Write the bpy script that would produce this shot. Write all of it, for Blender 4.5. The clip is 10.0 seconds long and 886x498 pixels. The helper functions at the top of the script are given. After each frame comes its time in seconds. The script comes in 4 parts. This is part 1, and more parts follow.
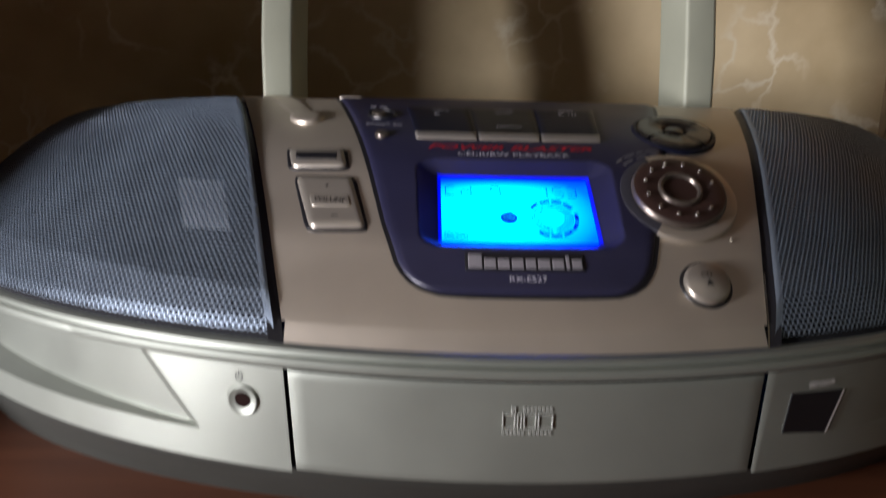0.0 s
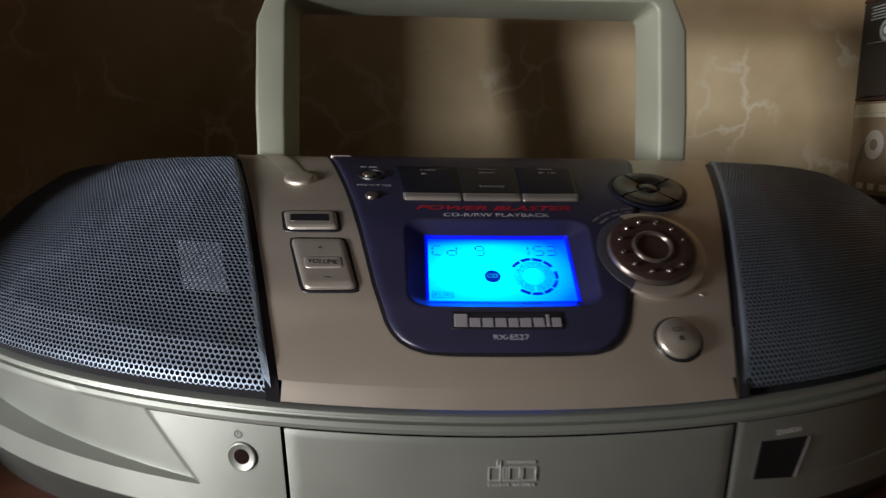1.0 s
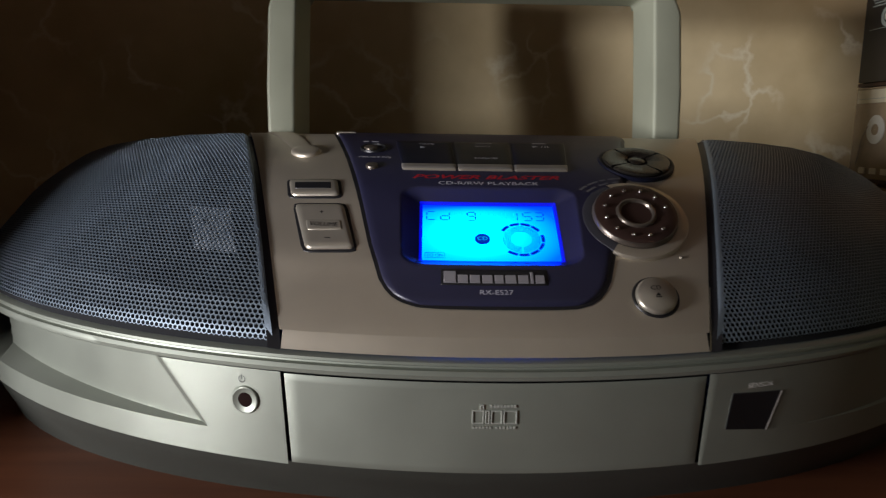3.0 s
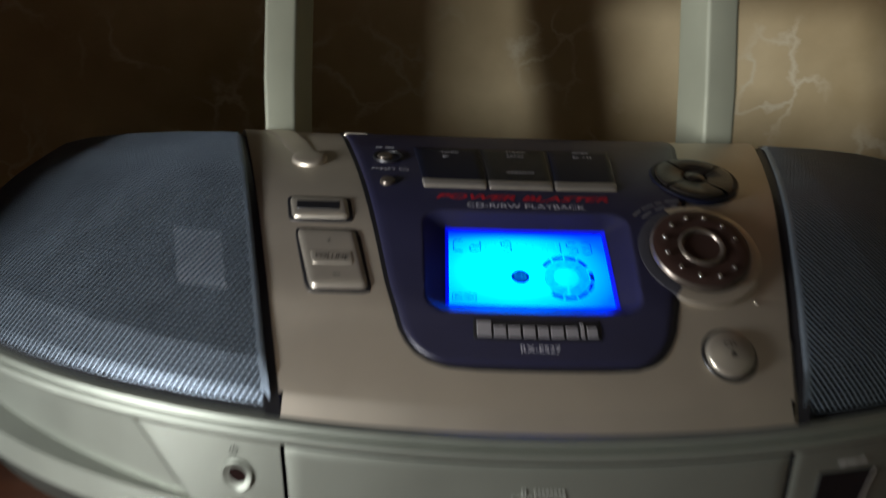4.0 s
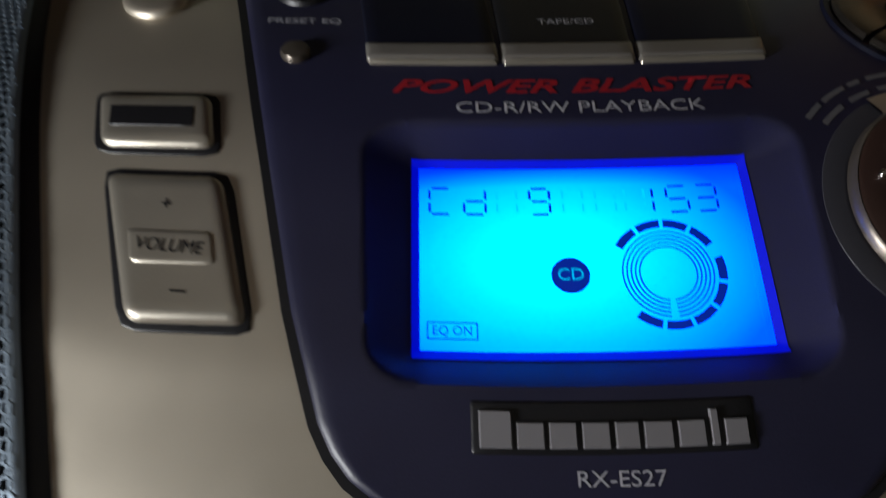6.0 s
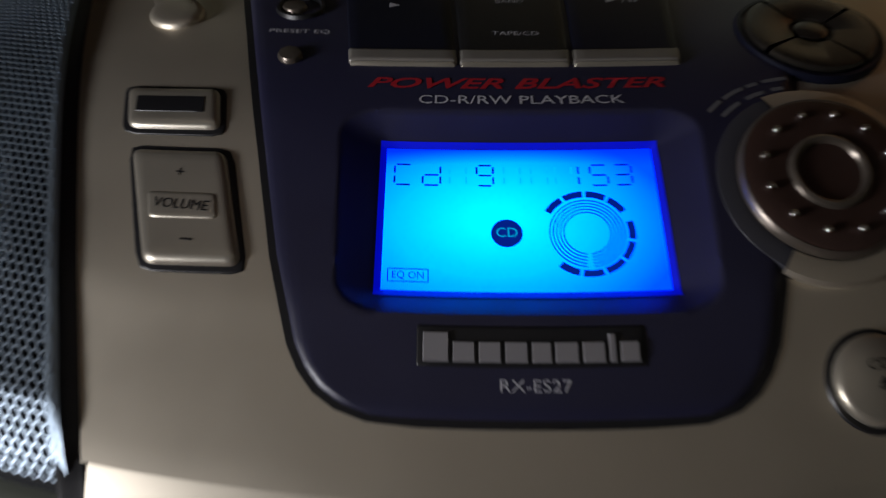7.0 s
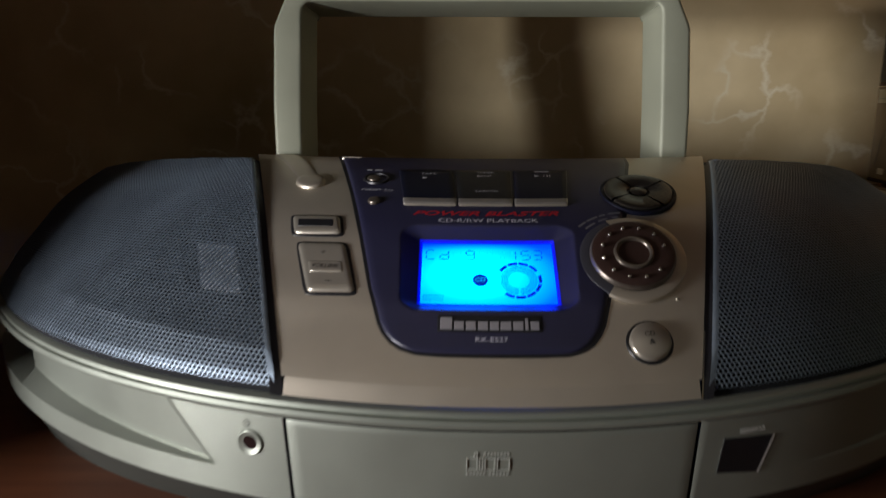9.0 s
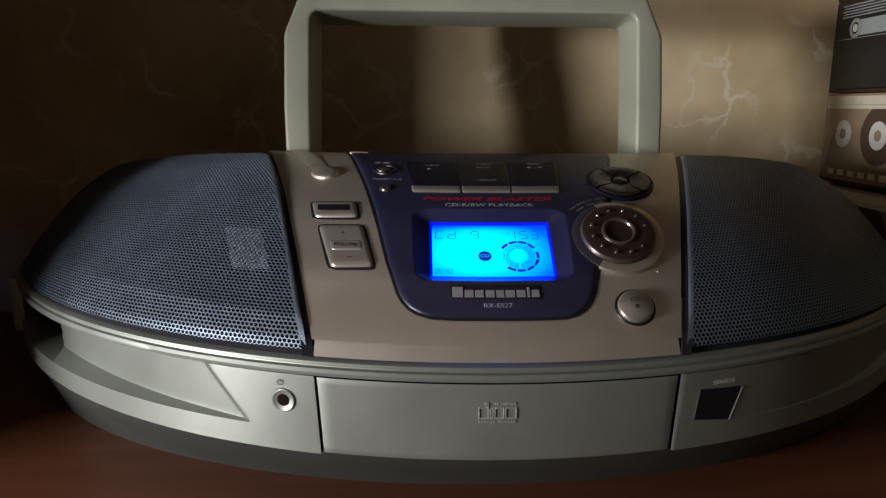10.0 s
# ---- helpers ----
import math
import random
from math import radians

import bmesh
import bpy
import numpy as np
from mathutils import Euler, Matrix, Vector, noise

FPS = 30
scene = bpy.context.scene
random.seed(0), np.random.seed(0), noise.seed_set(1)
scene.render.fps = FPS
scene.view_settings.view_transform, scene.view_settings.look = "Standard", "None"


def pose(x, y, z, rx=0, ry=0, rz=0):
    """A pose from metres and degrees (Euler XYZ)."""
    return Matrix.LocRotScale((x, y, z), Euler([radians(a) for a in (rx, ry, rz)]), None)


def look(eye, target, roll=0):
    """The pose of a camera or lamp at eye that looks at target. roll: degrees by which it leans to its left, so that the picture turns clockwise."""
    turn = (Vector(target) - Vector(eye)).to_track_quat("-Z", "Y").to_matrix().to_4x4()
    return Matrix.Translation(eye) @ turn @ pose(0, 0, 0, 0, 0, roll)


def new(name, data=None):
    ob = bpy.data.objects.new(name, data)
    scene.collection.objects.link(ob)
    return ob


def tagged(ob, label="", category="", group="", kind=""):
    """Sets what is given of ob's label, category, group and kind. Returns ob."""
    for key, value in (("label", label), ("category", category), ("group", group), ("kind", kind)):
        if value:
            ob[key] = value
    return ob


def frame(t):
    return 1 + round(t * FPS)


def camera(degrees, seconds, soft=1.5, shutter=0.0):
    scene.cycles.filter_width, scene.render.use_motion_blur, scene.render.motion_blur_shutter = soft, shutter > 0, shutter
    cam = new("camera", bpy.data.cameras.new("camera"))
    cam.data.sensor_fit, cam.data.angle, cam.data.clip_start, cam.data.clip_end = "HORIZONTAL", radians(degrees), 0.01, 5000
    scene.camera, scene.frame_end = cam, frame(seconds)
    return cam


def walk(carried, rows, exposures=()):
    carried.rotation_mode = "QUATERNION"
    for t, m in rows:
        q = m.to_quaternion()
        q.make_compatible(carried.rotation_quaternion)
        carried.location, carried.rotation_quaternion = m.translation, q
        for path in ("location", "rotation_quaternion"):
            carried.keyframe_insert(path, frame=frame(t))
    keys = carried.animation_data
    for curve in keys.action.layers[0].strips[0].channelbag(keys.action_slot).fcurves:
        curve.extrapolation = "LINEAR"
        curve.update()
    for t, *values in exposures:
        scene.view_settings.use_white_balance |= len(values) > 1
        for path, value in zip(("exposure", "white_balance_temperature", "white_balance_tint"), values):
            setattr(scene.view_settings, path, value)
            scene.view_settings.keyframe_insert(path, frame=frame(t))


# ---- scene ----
cam = camera(64.0, 10.0, soft=1.25, shutter=0.9)
PATH = [
    (0, (-0.0374, -0.2158, 0.1524), (-0.0295, -0.0201, 0.1118), 1.33),
    (0.5, (-0.0437, -0.2134, 0.1675), (-0.0313, -0.0172, 0.1310), 0.87),
    (1, (-0.0373, -0.2285, 0.1669), (-0.0265, -0.0315, 0.1340), 0.77),
    (1.5, (-0.0254, -0.2524, 0.1654), (-0.0168, -0.0549, 0.1349), 0.44),
    (2, (-0.0233, -0.2542, 0.1539), (-0.0159, -0.0568, 0.1224), 0.85),
    (2.5, (-0.0231, -0.2568, 0.1549), (-0.0166, -0.0596, 0.1221), 0.25),
    (2.7, (-0.0240, -0.2542, 0.1548), (-0.0183, -0.0570, 0.1223), 0.44),
    (3.8, (-0.0346, -0.2154, 0.1628), (-0.0306, -0.0193, 0.1236), 1.44),
    (4, (-0.0372, -0.1979, 0.1722), (-0.0315, -0.0025, 0.1298), 1.70),
    (4.3, (-0.0319, -0.1632, 0.1783), (-0.0298, 0.0320, 0.1347), 1.03),
    (4.4, (-0.0355, -0.1490, 0.1740), (-0.0291, 0.0469, 0.1339), 1.03),
    (4.5, (-0.0304, -0.1364, 0.1565), (-0.0268, 0.0607, 0.1232), 0.45),
    (4.6, (-0.0318, -0.1242, 0.1488), (-0.0247, 0.0713, 0.1075), 1.18),
    (4.7, (-0.0340, -0.1155, 0.1513), (-0.0238, 0.0768, 0.0975), 0.98),
    (4.8, (-0.0307, -0.1125, 0.1528), (-0.0243, 0.0772, 0.0899), 0.19),
    (4.9, (-0.0228, -0.1095, 0.1664), (-0.0225, 0.0773, 0.0951), -1.76),
    (5, (-0.0234, -0.1028, 0.1813), (-0.0224, 0.0804, 0.1010), -1.57),
    (5.2, (-0.0262, -0.0840, 0.1900), (-0.0323, 0.0914, 0.0941), -2.87),
    (6.3, (-0.0236, -0.0593, 0.1684), (-0.0199, 0.1150, 0.0704), -0.10),
    (6.5, (-0.0174, -0.0614, 0.1692), (-0.0150, 0.1143, 0.0736), -0.47),
    (7, (-0.0151, -0.0893, 0.1719), (-0.0164, 0.0897, 0.0828), -0.14),
    (7.5, (-0.0080, -0.1241, 0.1827), (-0.0127, 0.0584, 0.1010), -1.46),
    (8, (-0.0078, -0.1731, 0.1935), (-0.0158, 0.0162, 0.1294), -0.47),
    (8.5, (0.0033, -0.2173, 0.1984), (-0.0059, -0.0234, 0.1502), 0.07),
    (9, (-0.0148, -0.2475, 0.1885), (-0.0176, -0.0523, 0.1451), 0.19),
    (9.5, (-0.0272, -0.2776, 0.1821), (-0.0225, -0.0817, 0.1420), 0.84),
    (10, (-0.0343, -0.2864, 0.1806), (-0.0275, -0.0904, 0.1411), 0.42),
]
walk(cam, [(t, look(eye, target, roll)) for t, eye, target, roll in PATH],
     exposures=[(0.0, 0.5, 6120, 21), (0.5, 0.28, 6120, 21), (1.0, 0.1, 6200, 18), (2.5, 0.05, 6240, 17), (4.0, -0.03, 6200, 11), (4.5, -0.05, 6150, 10), (5.0, -0.3, 6150, 10), (6.5, -0.5, 6150, 10), (7.0, -0.76, 6150, 14), (7.5, -0.82, 6150, 10), (8.0, -0.58, 6150, 10), (8.5, -0.25, 6420, 10), (9.0, -0.02, 6300, 15), (10.0, 0.03, 6200, 18)])


# ---- light ----
world = bpy.data.worlds.new("world")
world.use_nodes = True
scene.world = world
bg = world.node_tree.nodes["Background"]
bg.inputs["Color"].default_value = (1.0, 0.86, 0.72, 1)
bg.inputs["Strength"].default_value = 0.009


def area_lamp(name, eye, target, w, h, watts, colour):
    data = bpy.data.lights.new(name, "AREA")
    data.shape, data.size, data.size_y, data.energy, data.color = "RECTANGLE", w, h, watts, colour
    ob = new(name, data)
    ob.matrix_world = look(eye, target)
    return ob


# Key lamp added at the left, its source unseen, placed to match the cast shadows.
area_lamp("side_key_lamp", (-1.03, -0.53, 0.15), (0.0, 0.2, 0.12), 0.20, 0.22, 15.4, (1.0, 0.985, 0.955))


# ---- materials ----
def mat(name, base=(0.5, 0.5, 0.5), rough=0.5, metal=0.0, var=0.0, scale=60.0, bump=0.0, bscale=900.0,
        rough_var=0.0, emit=None, power=0.0, coat=0.0, spec=0.5):
    m = bpy.data.materials.new(name)
    m.use_nodes = True
    nt = m.node_tree
    b = nt.nodes["Principled BSDF"]
    b.inputs["Base Color"].default_value = (*base, 1)
    b.inputs["Roughness"].default_value = rough
    b.inputs["Metallic"].default_value = metal
    b.inputs["Coat Weight"].default_value = coat
    b.inputs["Specular IOR Level"].default_value = spec
    if emit:
        b.inputs["Emission Color"].default_value = (*emit, 1)
        b.inputs["Emission Strength"].default_value = power
    tc = nt.nodes.new("ShaderNodeTexCoord")
    if var or rough_var:
        n = nt.nodes.new("ShaderNodeTexNoise")
        n.inputs["Scale"].default_value, n.inputs["Detail"].default_value = scale, 6
        nt.links.new(tc.outputs["Object"], n.inputs["Vector"])
        if var:
            r = nt.nodes.new("ShaderNodeValToRGB")
            r.color_ramp.elements[0].position, r.color_ramp.elements[1].position = 0.3, 0.7
            r.color_ramp.elements[0].color = (*[c * (1 - var) for c in base], 1)
            r.color_ramp.elements[1].color = (*[min(1, c * (1 + var)) for c in base], 1)
            nt.links.new(n.outputs["Fac"], r.inputs["Fac"])
            nt.links.new(r.outputs["Color"], b.inputs["Base Color"])
        if rough_var:
            mr = nt.nodes.new("ShaderNodeMapRange")
            mr.inputs["To Min"].default_value, mr.inputs["To Max"].default_value = max(0.02, rough - rough_var), min(1, rough + rough_var)
            nt.links.new(n.outputs["Fac"], mr.inputs["Value"])
            nt.links.new(mr.outputs["Result"], b.inputs["Roughness"])
    if bump:
        n2 = nt.nodes.new("ShaderNodeTexNoise")
        n2.inputs["Scale"].default_value, n2.inputs["Detail"].default_value = bscale, 3
        bp = nt.nodes.new("ShaderNodeBump")
        bp.inputs["Strength"].default_value, bp.inputs["Distance"].default_value = bump, 0.0004
        nt.links.new(tc.outputs["Object"], n2.inputs["Vector"])
        nt.links.new(n2.outputs["Fac"], bp.inputs["Height"])
        nt.links.new(bp.outputs["Normal"], b.inputs["Normal"])
    return m


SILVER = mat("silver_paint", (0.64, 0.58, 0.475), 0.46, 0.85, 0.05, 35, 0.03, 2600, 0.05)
# Front parts take a darker, greener silver than the control panel.
SILVER_FRONT = mat("green_grey_silver", (0.295, 0.318, 0.268), 0.45, 0.60, 0.05, 35, 0.03, 2600, 0.05)
BUTTON = mat("bright_silver", (0.52, 0.48, 0.40), 0.33, 0.75, 0.04, 80, 0.08, 2500, 0.05)
HANDLE = mat("grey_green_plastic", (0.36, 0.375, 0.28), 0.5, 0.15, 0.05, 40, 0.2, 2200, 0.06)
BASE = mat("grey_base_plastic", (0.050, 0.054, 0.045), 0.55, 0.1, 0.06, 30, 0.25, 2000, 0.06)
# Navy plastic; extra blue in its base paints the screen's haze on it.
NAVY = mat("navy_plastic", (0.020, 0.020, 0.048), 0.38, 0.0, 0.08, 60, 0.08, 2400, 0.06)
BLACK = mat("black_plastic", (0.010, 0.010, 0.012), 0.4, 0.0, 0.1, 60, 0.15, 2000)
MESH_METAL = mat("blue_grey_grille_metal", (0.29, 0.355, 0.425), 0.46, 0.80, 0.08, 50, 0.1, 2400, 0.06)
HOLLOW = mat("hollow_black", (0.006, 0.007, 0.009), 0.9)
PALE_PATCH = mat("pale_inner_patch", (0.62, 0.65, 0.69), 0.5, 0.0, 0.1, 90)
PAD = mat("dark_satin_silver", (0.17, 0.145, 0.12), 0.32, 0.7, 0.05, 60, 0.08, 2500)
PADKEY = mat("smoked_silver", (0.062, 0.055, 0.048), 0.26, 0.75, 0.05, 60, 0.06, 2500)
HOLE_DARK = mat("dark_red_hole", (0.012, 0.004, 0.003), 0.8, spec=0.1)
BROWN = mat("dark_brown_dial", (0.055, 0.030, 0.024), 0.35, 0.2, 0.08, 80, 0.1, 2500)
CHROME = mat("chrome", (0.75, 0.73, 0.70), 0.15, 1.0)
RED = mat("red_print", (0.36, 0.010, 0.02), 0.5)
PRINT = mat("grey_print", (0.50, 0.50, 0.55), 0.5)
LOGO = mat("silver_badge", (0.34, 0.33, 0.35), 0.4, 0.4)


def lcd_material():
    m = mat("backlit_lcd", (0.0, 0.02, 0.06), 0.2)
    nt = m.node_tree
    b = nt.nodes["Principled BSDF"]
    tc = nt.nodes.new("ShaderNodeTexCoord")
    mp = nt.nodes.new("ShaderNodeMapping")
    mp.inputs["Location"].default_value, mp.inputs["Scale"].default_value = (-0.40, -0.46, 0), (1, 1, 0)
    gr = nt.nodes.new("ShaderNodeTexGradient")
    gr.gradient_type = "SPHERICAL"
    rp = nt.nodes.new("ShaderNodeValToRGB")
    e = rp.color_ramp.elements
    e[0].position, e[0].color = 0.35, (0.0, 0.017, 1.0, 1)
    e[1].position, e[1].color = 0.95, (0.0, 0.185, 1.0, 1)
    mid = e.new(0.6)
    mid.color = (0.0, 0.082, 1.0, 1)
    nt.links.new(tc.outputs["Generated"], mp.inputs["Vector"])
    nt.links.new(mp.outputs["Vector"], gr.inputs["Vector"])
    nt.links.new(gr.outputs["Color"], rp.inputs["Fac"])
    # Top band darkened: the recess's shade, put into the emission colour.
    sx = nt.nodes.new("ShaderNodeSeparateXYZ")
    mr = nt.nodes.new("ShaderNodeMapRange")
    mr.inputs["From Min"].default_value, mr.inputs["From Max"].default_value = 0.84, 0.95
    mx = nt.nodes.new("ShaderNodeMixRGB")
    mx.inputs["Color2"].default_value = (0.0, 0.007, 0.6, 1)
    nt.links.new(tc.outputs["Generated"], sx.inputs["Vector"])
    nt.links.new(sx.outputs["Y"], mr.inputs["Value"])
    nt.links.new(mr.outputs["Result"], mx.inputs["Fac"])
    nt.links.new(rp.outputs["Color"], mx.inputs["Color1"])
    nt.links.new(mx.outputs["Color"], b.inputs["Emission Color"])
    b.inputs["Emission Strength"].default_value = 10.0
    return m


LCD = lcd_material()


def wood(name, c1, c2, rough):
    m = mat(name, c1, rough)
    nt = m.node_tree
    b = nt.nodes["Principled BSDF"]
    tc = nt.nodes.new("ShaderNodeTexCoord")
    mp = nt.nodes.new("ShaderNodeMapping")
    mp.inputs["Scale"].default_value = (3, 45, 45)
    n = nt.nodes.new("ShaderNodeTexNoise")
    n.inputs["Scale"].default_value, n.inputs["Detail"].default_value = 2.5, 8
    r = nt.nodes.new("ShaderNodeValToRGB")
    r.color_ramp.elements[0].position, r.color_ramp.elements[1].position = 0.3, 0.75
    r.color_ramp.elements[0].color, r.color_ramp.elements[1].color = (*c1, 1), (*c2, 1)
    nt.links.new(tc.outputs["Object"], mp.inputs["Vector"])
    nt.links.new(mp.outputs["Vector"], n.inputs["Vector"])
    nt.links.new(n.outputs["Fac"], r.inputs["Fac"])
    nt.links.new(r.outputs["Color"], b.inputs["Base Color"])
    return m


WOOD = wood("red_brown_wood", (0.12, 0.040, 0.018), (0.17, 0.060, 0.026), 0.38)
DARKWOOD = wood("dark_cabinet_wood", (0.030, 0.010, 0.007), (0.060, 0.022, 0.012), 0.5)
PINE = wood("orange_wood", (0.42, 0.19, 0.07), (0.56, 0.28, 0.11), 0.5)


def wallpaper():
    m = mat("marbled_wallpaper", (0.33, 0.27, 0.18), 0.75, 0.0)
    nt = m.node_tree
    b = nt.nodes["Principled BSDF"]
    N, L = nt.nodes.new, nt.links.new
    tc = N("ShaderNodeTexCoord")
    cloud = N("ShaderNodeTexNoise")
    cloud.inputs["Scale"].default_value, cloud.inputs["Detail"].default_value = 9, 7
    L(tc.outputs["Object"], cloud.inputs["Vector"])
    cr = N("ShaderNodeValToRGB")
    cr.color_ramp.elements[0].position, cr.color_ramp.elements[1].position = 0.28, 0.72
    cr.color_ramp.elements[0].color, cr.color_ramp.elements[1].color = (0.49, 0.375, 0.19, 1), (0.84, 0.70, 0.42, 1)
    L(cloud.outputs["Fac"], cr.inputs["Fac"])
    warp = N("ShaderNodeTexNoise")
    warp.inputs["Scale"].default_value, warp.inputs["Detail"].default_value = 22, 6
    L(tc.outputs["Object"], warp.inputs["Vector"])
    mixv = N("ShaderNodeVectorMath")
    mixv.operation = "MULTIPLY_ADD"
    mixv.inputs[1].default_value = (0.09, 0.09, 0.09)
    L(warp.outputs["Color"], mixv.inputs[0])
    L(tc.outputs["Object"], mixv.inputs[2])
    vor = N("ShaderNodeTexVoronoi")
    vor.feature = "DISTANCE_TO_EDGE"
    vor.inputs["Scale"].default_value = 13
    L(mixv.outputs["Vector"], vor.inputs["Vector"])
    vr = N("ShaderNodeValToRGB")
    vr.color_ramp.elements[0].position, vr.color_ramp.elements[1].position = 0.0, 0.050
    vr.color_ramp.elements[0].color, vr.color_ramp.elements[1].color = (1, 1, 1, 1), (0, 0, 0, 1)
    L(vor.outputs["Distance"], vr.inputs["Fac"])
    gate = N("ShaderNodeTexNoise")
    gate.inputs["Scale"].default_value, gate.inputs["Detail"].default_value = 16, 2
    L(tc.outputs["Object"], gate.inputs["Vector"])
    gr = N("ShaderNodeValToRGB")
    gr.color_ramp.elements[0].position, gr.color_ramp.elements[1].position = 0.47, 0.62
    L(gate.outputs["Fac"], gr.inputs["Fac"])
    mul = N("ShaderNodeMath")
    mul.operation = "MULTIPLY"
    L(vr.outputs["Color"], mul.inputs[0])
    L(gr.outputs["Color"], mul.inputs[1])
    mx = N("ShaderNodeMixRGB")
    mx.inputs["Color2"].default_value = (0.82, 0.74, 0.53, 1)
    L(mul.outputs["Value"], mx.inputs["Fac"])
    L(cr.outputs["Color"], mx.inputs["Color1"])
    L(mx.outputs["Color"], b.inputs["Base Color"])
    bp = N("ShaderNodeBump")
    bp.inputs["Strength"].default_value, bp.inputs["Distance"].default_value = 0.3, 0.001
    L(warp.outputs["Fac"], bp.inputs["Height"])
    L(bp.outputs["Normal"], b.inputs["Normal"])
    return m


WALLPAPER = wallpaper()
CEILING = mat("bounce_white", (0.78, 0.75, 0.70), 0.85, 0, 0.05, 3)
GREENISH = mat("greenish_bounce_tint", (0.33, 0.34, 0.25), 0.8, 0, 0.08, 3)
PLASTER = mat("dim_room_paint", (0.47, 0.42, 0.36), 0.8, 0, 0.1, 3)


# ---- mesh helpers ----
def part(name, bm, material, parent=None, label="", smooth=True):
    me = bpy.data.meshes.new(name)
    bmesh.ops.recalc_face_normals(bm, faces=bm.faces)
    bm.to_mesh(me)
    bm.free()
    me.materials.append(material)
    if smooth:
        me.shade_smooth()
        me.set_sharp_from_angle(angle=radians(38))
    ob = new(name, me)
    if parent:
        ob.parent = parent
    if label:
        ob["label"] = label
    return ob


def box(bm, x0, x1, y0, y1, z0, z1, bevel=0.0, seg=2):
    r = bmesh.ops.create_cube(bm, size=1, matrix=Matrix.Translation(((x0 + x1) / 2, (y0 + y1) / 2, (z0 + z1) / 2)) @ Matrix.Diagonal((x1 - x0, y1 - y0, z1 - z0, 1)))
    if bevel:
        edges = {e for v in r["verts"] for e in v.link_edges}
        bmesh.ops.bevel(bm, geom=list(edges), offset=bevel, segments=seg, affect="EDGES", profile=0.6)


def grid_mesh(fn, nu, nv, keep=None):
    """A sheet of nu x nv cells; fn(i / nu, j / nv) gives each corner's place."""
    bm = bmesh.new()
    vs = [[bm.verts.new(fn(i / nu, j / nv)) for j in range(nv + 1)] for i in range(nu + 1)]
    for i in range(nu):
        for j in range(nv):
            if keep is None or keep((i + 0.5) / nu, (j + 0.5) / nv):
                bm.faces.new((vs[i][j], vs[i + 1][j], vs[i + 1][j + 1], vs[i][j + 1]))
    for v in [v for v in bm.verts if not v.link_faces]:
        bm.verts.remove(v)
    return bm


# ---- setting ----
WALL_Y = 0.334


def slab(name, x0, x1, y0, y1, z0, z1, material, label, category, bevel=0.0):
    bm = bmesh.new()
    box(bm, x0, x1, y0, y1, z0, z1, bevel)
    return tagged(part(name, bm, material), label, category, kind="structure")


slab("wall_north", -1.1, 2.2, WALL_Y, WALL_Y + 0.1, -1.2, 1.5, WALLPAPER, "beige marbled wallpaper wall with pale veins behind the stereo", "wall")
slab("tabletop", -0.475, 1.0, -0.35, WALL_Y - 0.002, -0.03, 0.0, WOOD, "red-brown wooden cabinet top under the stereo", "shelf", 0.003)
slab("side_panel", -0.475, -0.435, -0.067, WALL_Y - 0.002, 0.0, 0.62, WOOD, "dark brown wooden side board of the cabinet", "panel", 0.002)
# Unseen board, added to keep ceiling light off the wall and panel top.
slab("added_top_board", -0.475, 1.0, -0.020, WALL_Y - 0.002, 0.43, 0.45, DARKWOOD, "unseen dark brown board added above to block light from the ceiling", "shelf", 0.002)

# ---- stereo: shape of its shell ----
A, B, Y0 = 0.328, 0.325, -0.011
PROFILE = [(0.0, 0.0725), (0.003, 0.0758), (0.0068, 0.0812), (0.0080, 0.0826), (0.016, 0.0894), (0.0266, 0.0985), (0.0345, 0.1055), (0.050, 0.1170),
           (0.0635, 0.1265), (0.073, 0.1320), (0.0855, 0.1378), (0.105, 0.1445), (0.125, 0.1498), (0.138, 0.1522), (0.150, 0.1526), (0.165, 0.1505), (0.185, 0.1455), (0.21, 0.137), (0.4, 0.07)]


def front(x):
    return Y0 + B * (1 - math.sqrt(max(0.0, 1 - (x / A) ** 2)))


SPREAD = [(0.0, 1.0), (0.13, 1.0), (0.16, 0.98), (0.19, 0.945), (0.22, 0.89), (0.245, 0.82), (0.270, 0.70), (0.290, 0.54), (0.308, 0.32), (0.325, 0.10)]


def height(d, x=0.0):
    """Height of the upper shell at the depth d behind its front rim; it falls away towards the two tips."""
    k = float(np.interp(abs(x), [q[0] for q in SPREAD], [q[1] for q in SPREAD]))
    return 0.0725 + k * (profile(d) - 0.0725)


def profile(d):
    """A smooth curve through PROFILE."""
    p = PROFILE
    d = min(max(d, 0.0), 0.399)
    k = max(i for i in range(len(p) - 1) if p[i][0] <= d)
    (x0, z0), (x1, z1) = p[k], p[k + 1]
    def slope(i):
        if i <= 0 or i >= len(p) - 1:
            j = min(max(i, 0), len(p) - 2)
            return (p[j + 1][1] - p[j][1]) / (p[j + 1][0] - p[j][0])
        return (p[i + 1][1] - p[i - 1][1]) / (p[i + 1][0] - p[i - 1][0])
    h = x1 - x0
    t = (d - x0) / h
    return (2 * t**3 - 3 * t**2 + 1) * z0 + (t**3 - 2 * t**2 + t) * h * slope(k) + (-2 * t**3 + 3 * t**2) * z1 + (t**3 - t**2) * h * slope(k + 1)


def shell(x, d, h=0.0):
    """The place on the upper shell at x and depth d, lifted by h along the normal."""
    e = 0.001
    s = (height(d + e, x) - height(max(d - e, 0), x)) / (e + min(d, e))
    c = 1 / math.hypot(1, s)
    return Vector((x, front(x) + d - h * s * c, height(d, x) + h * c))


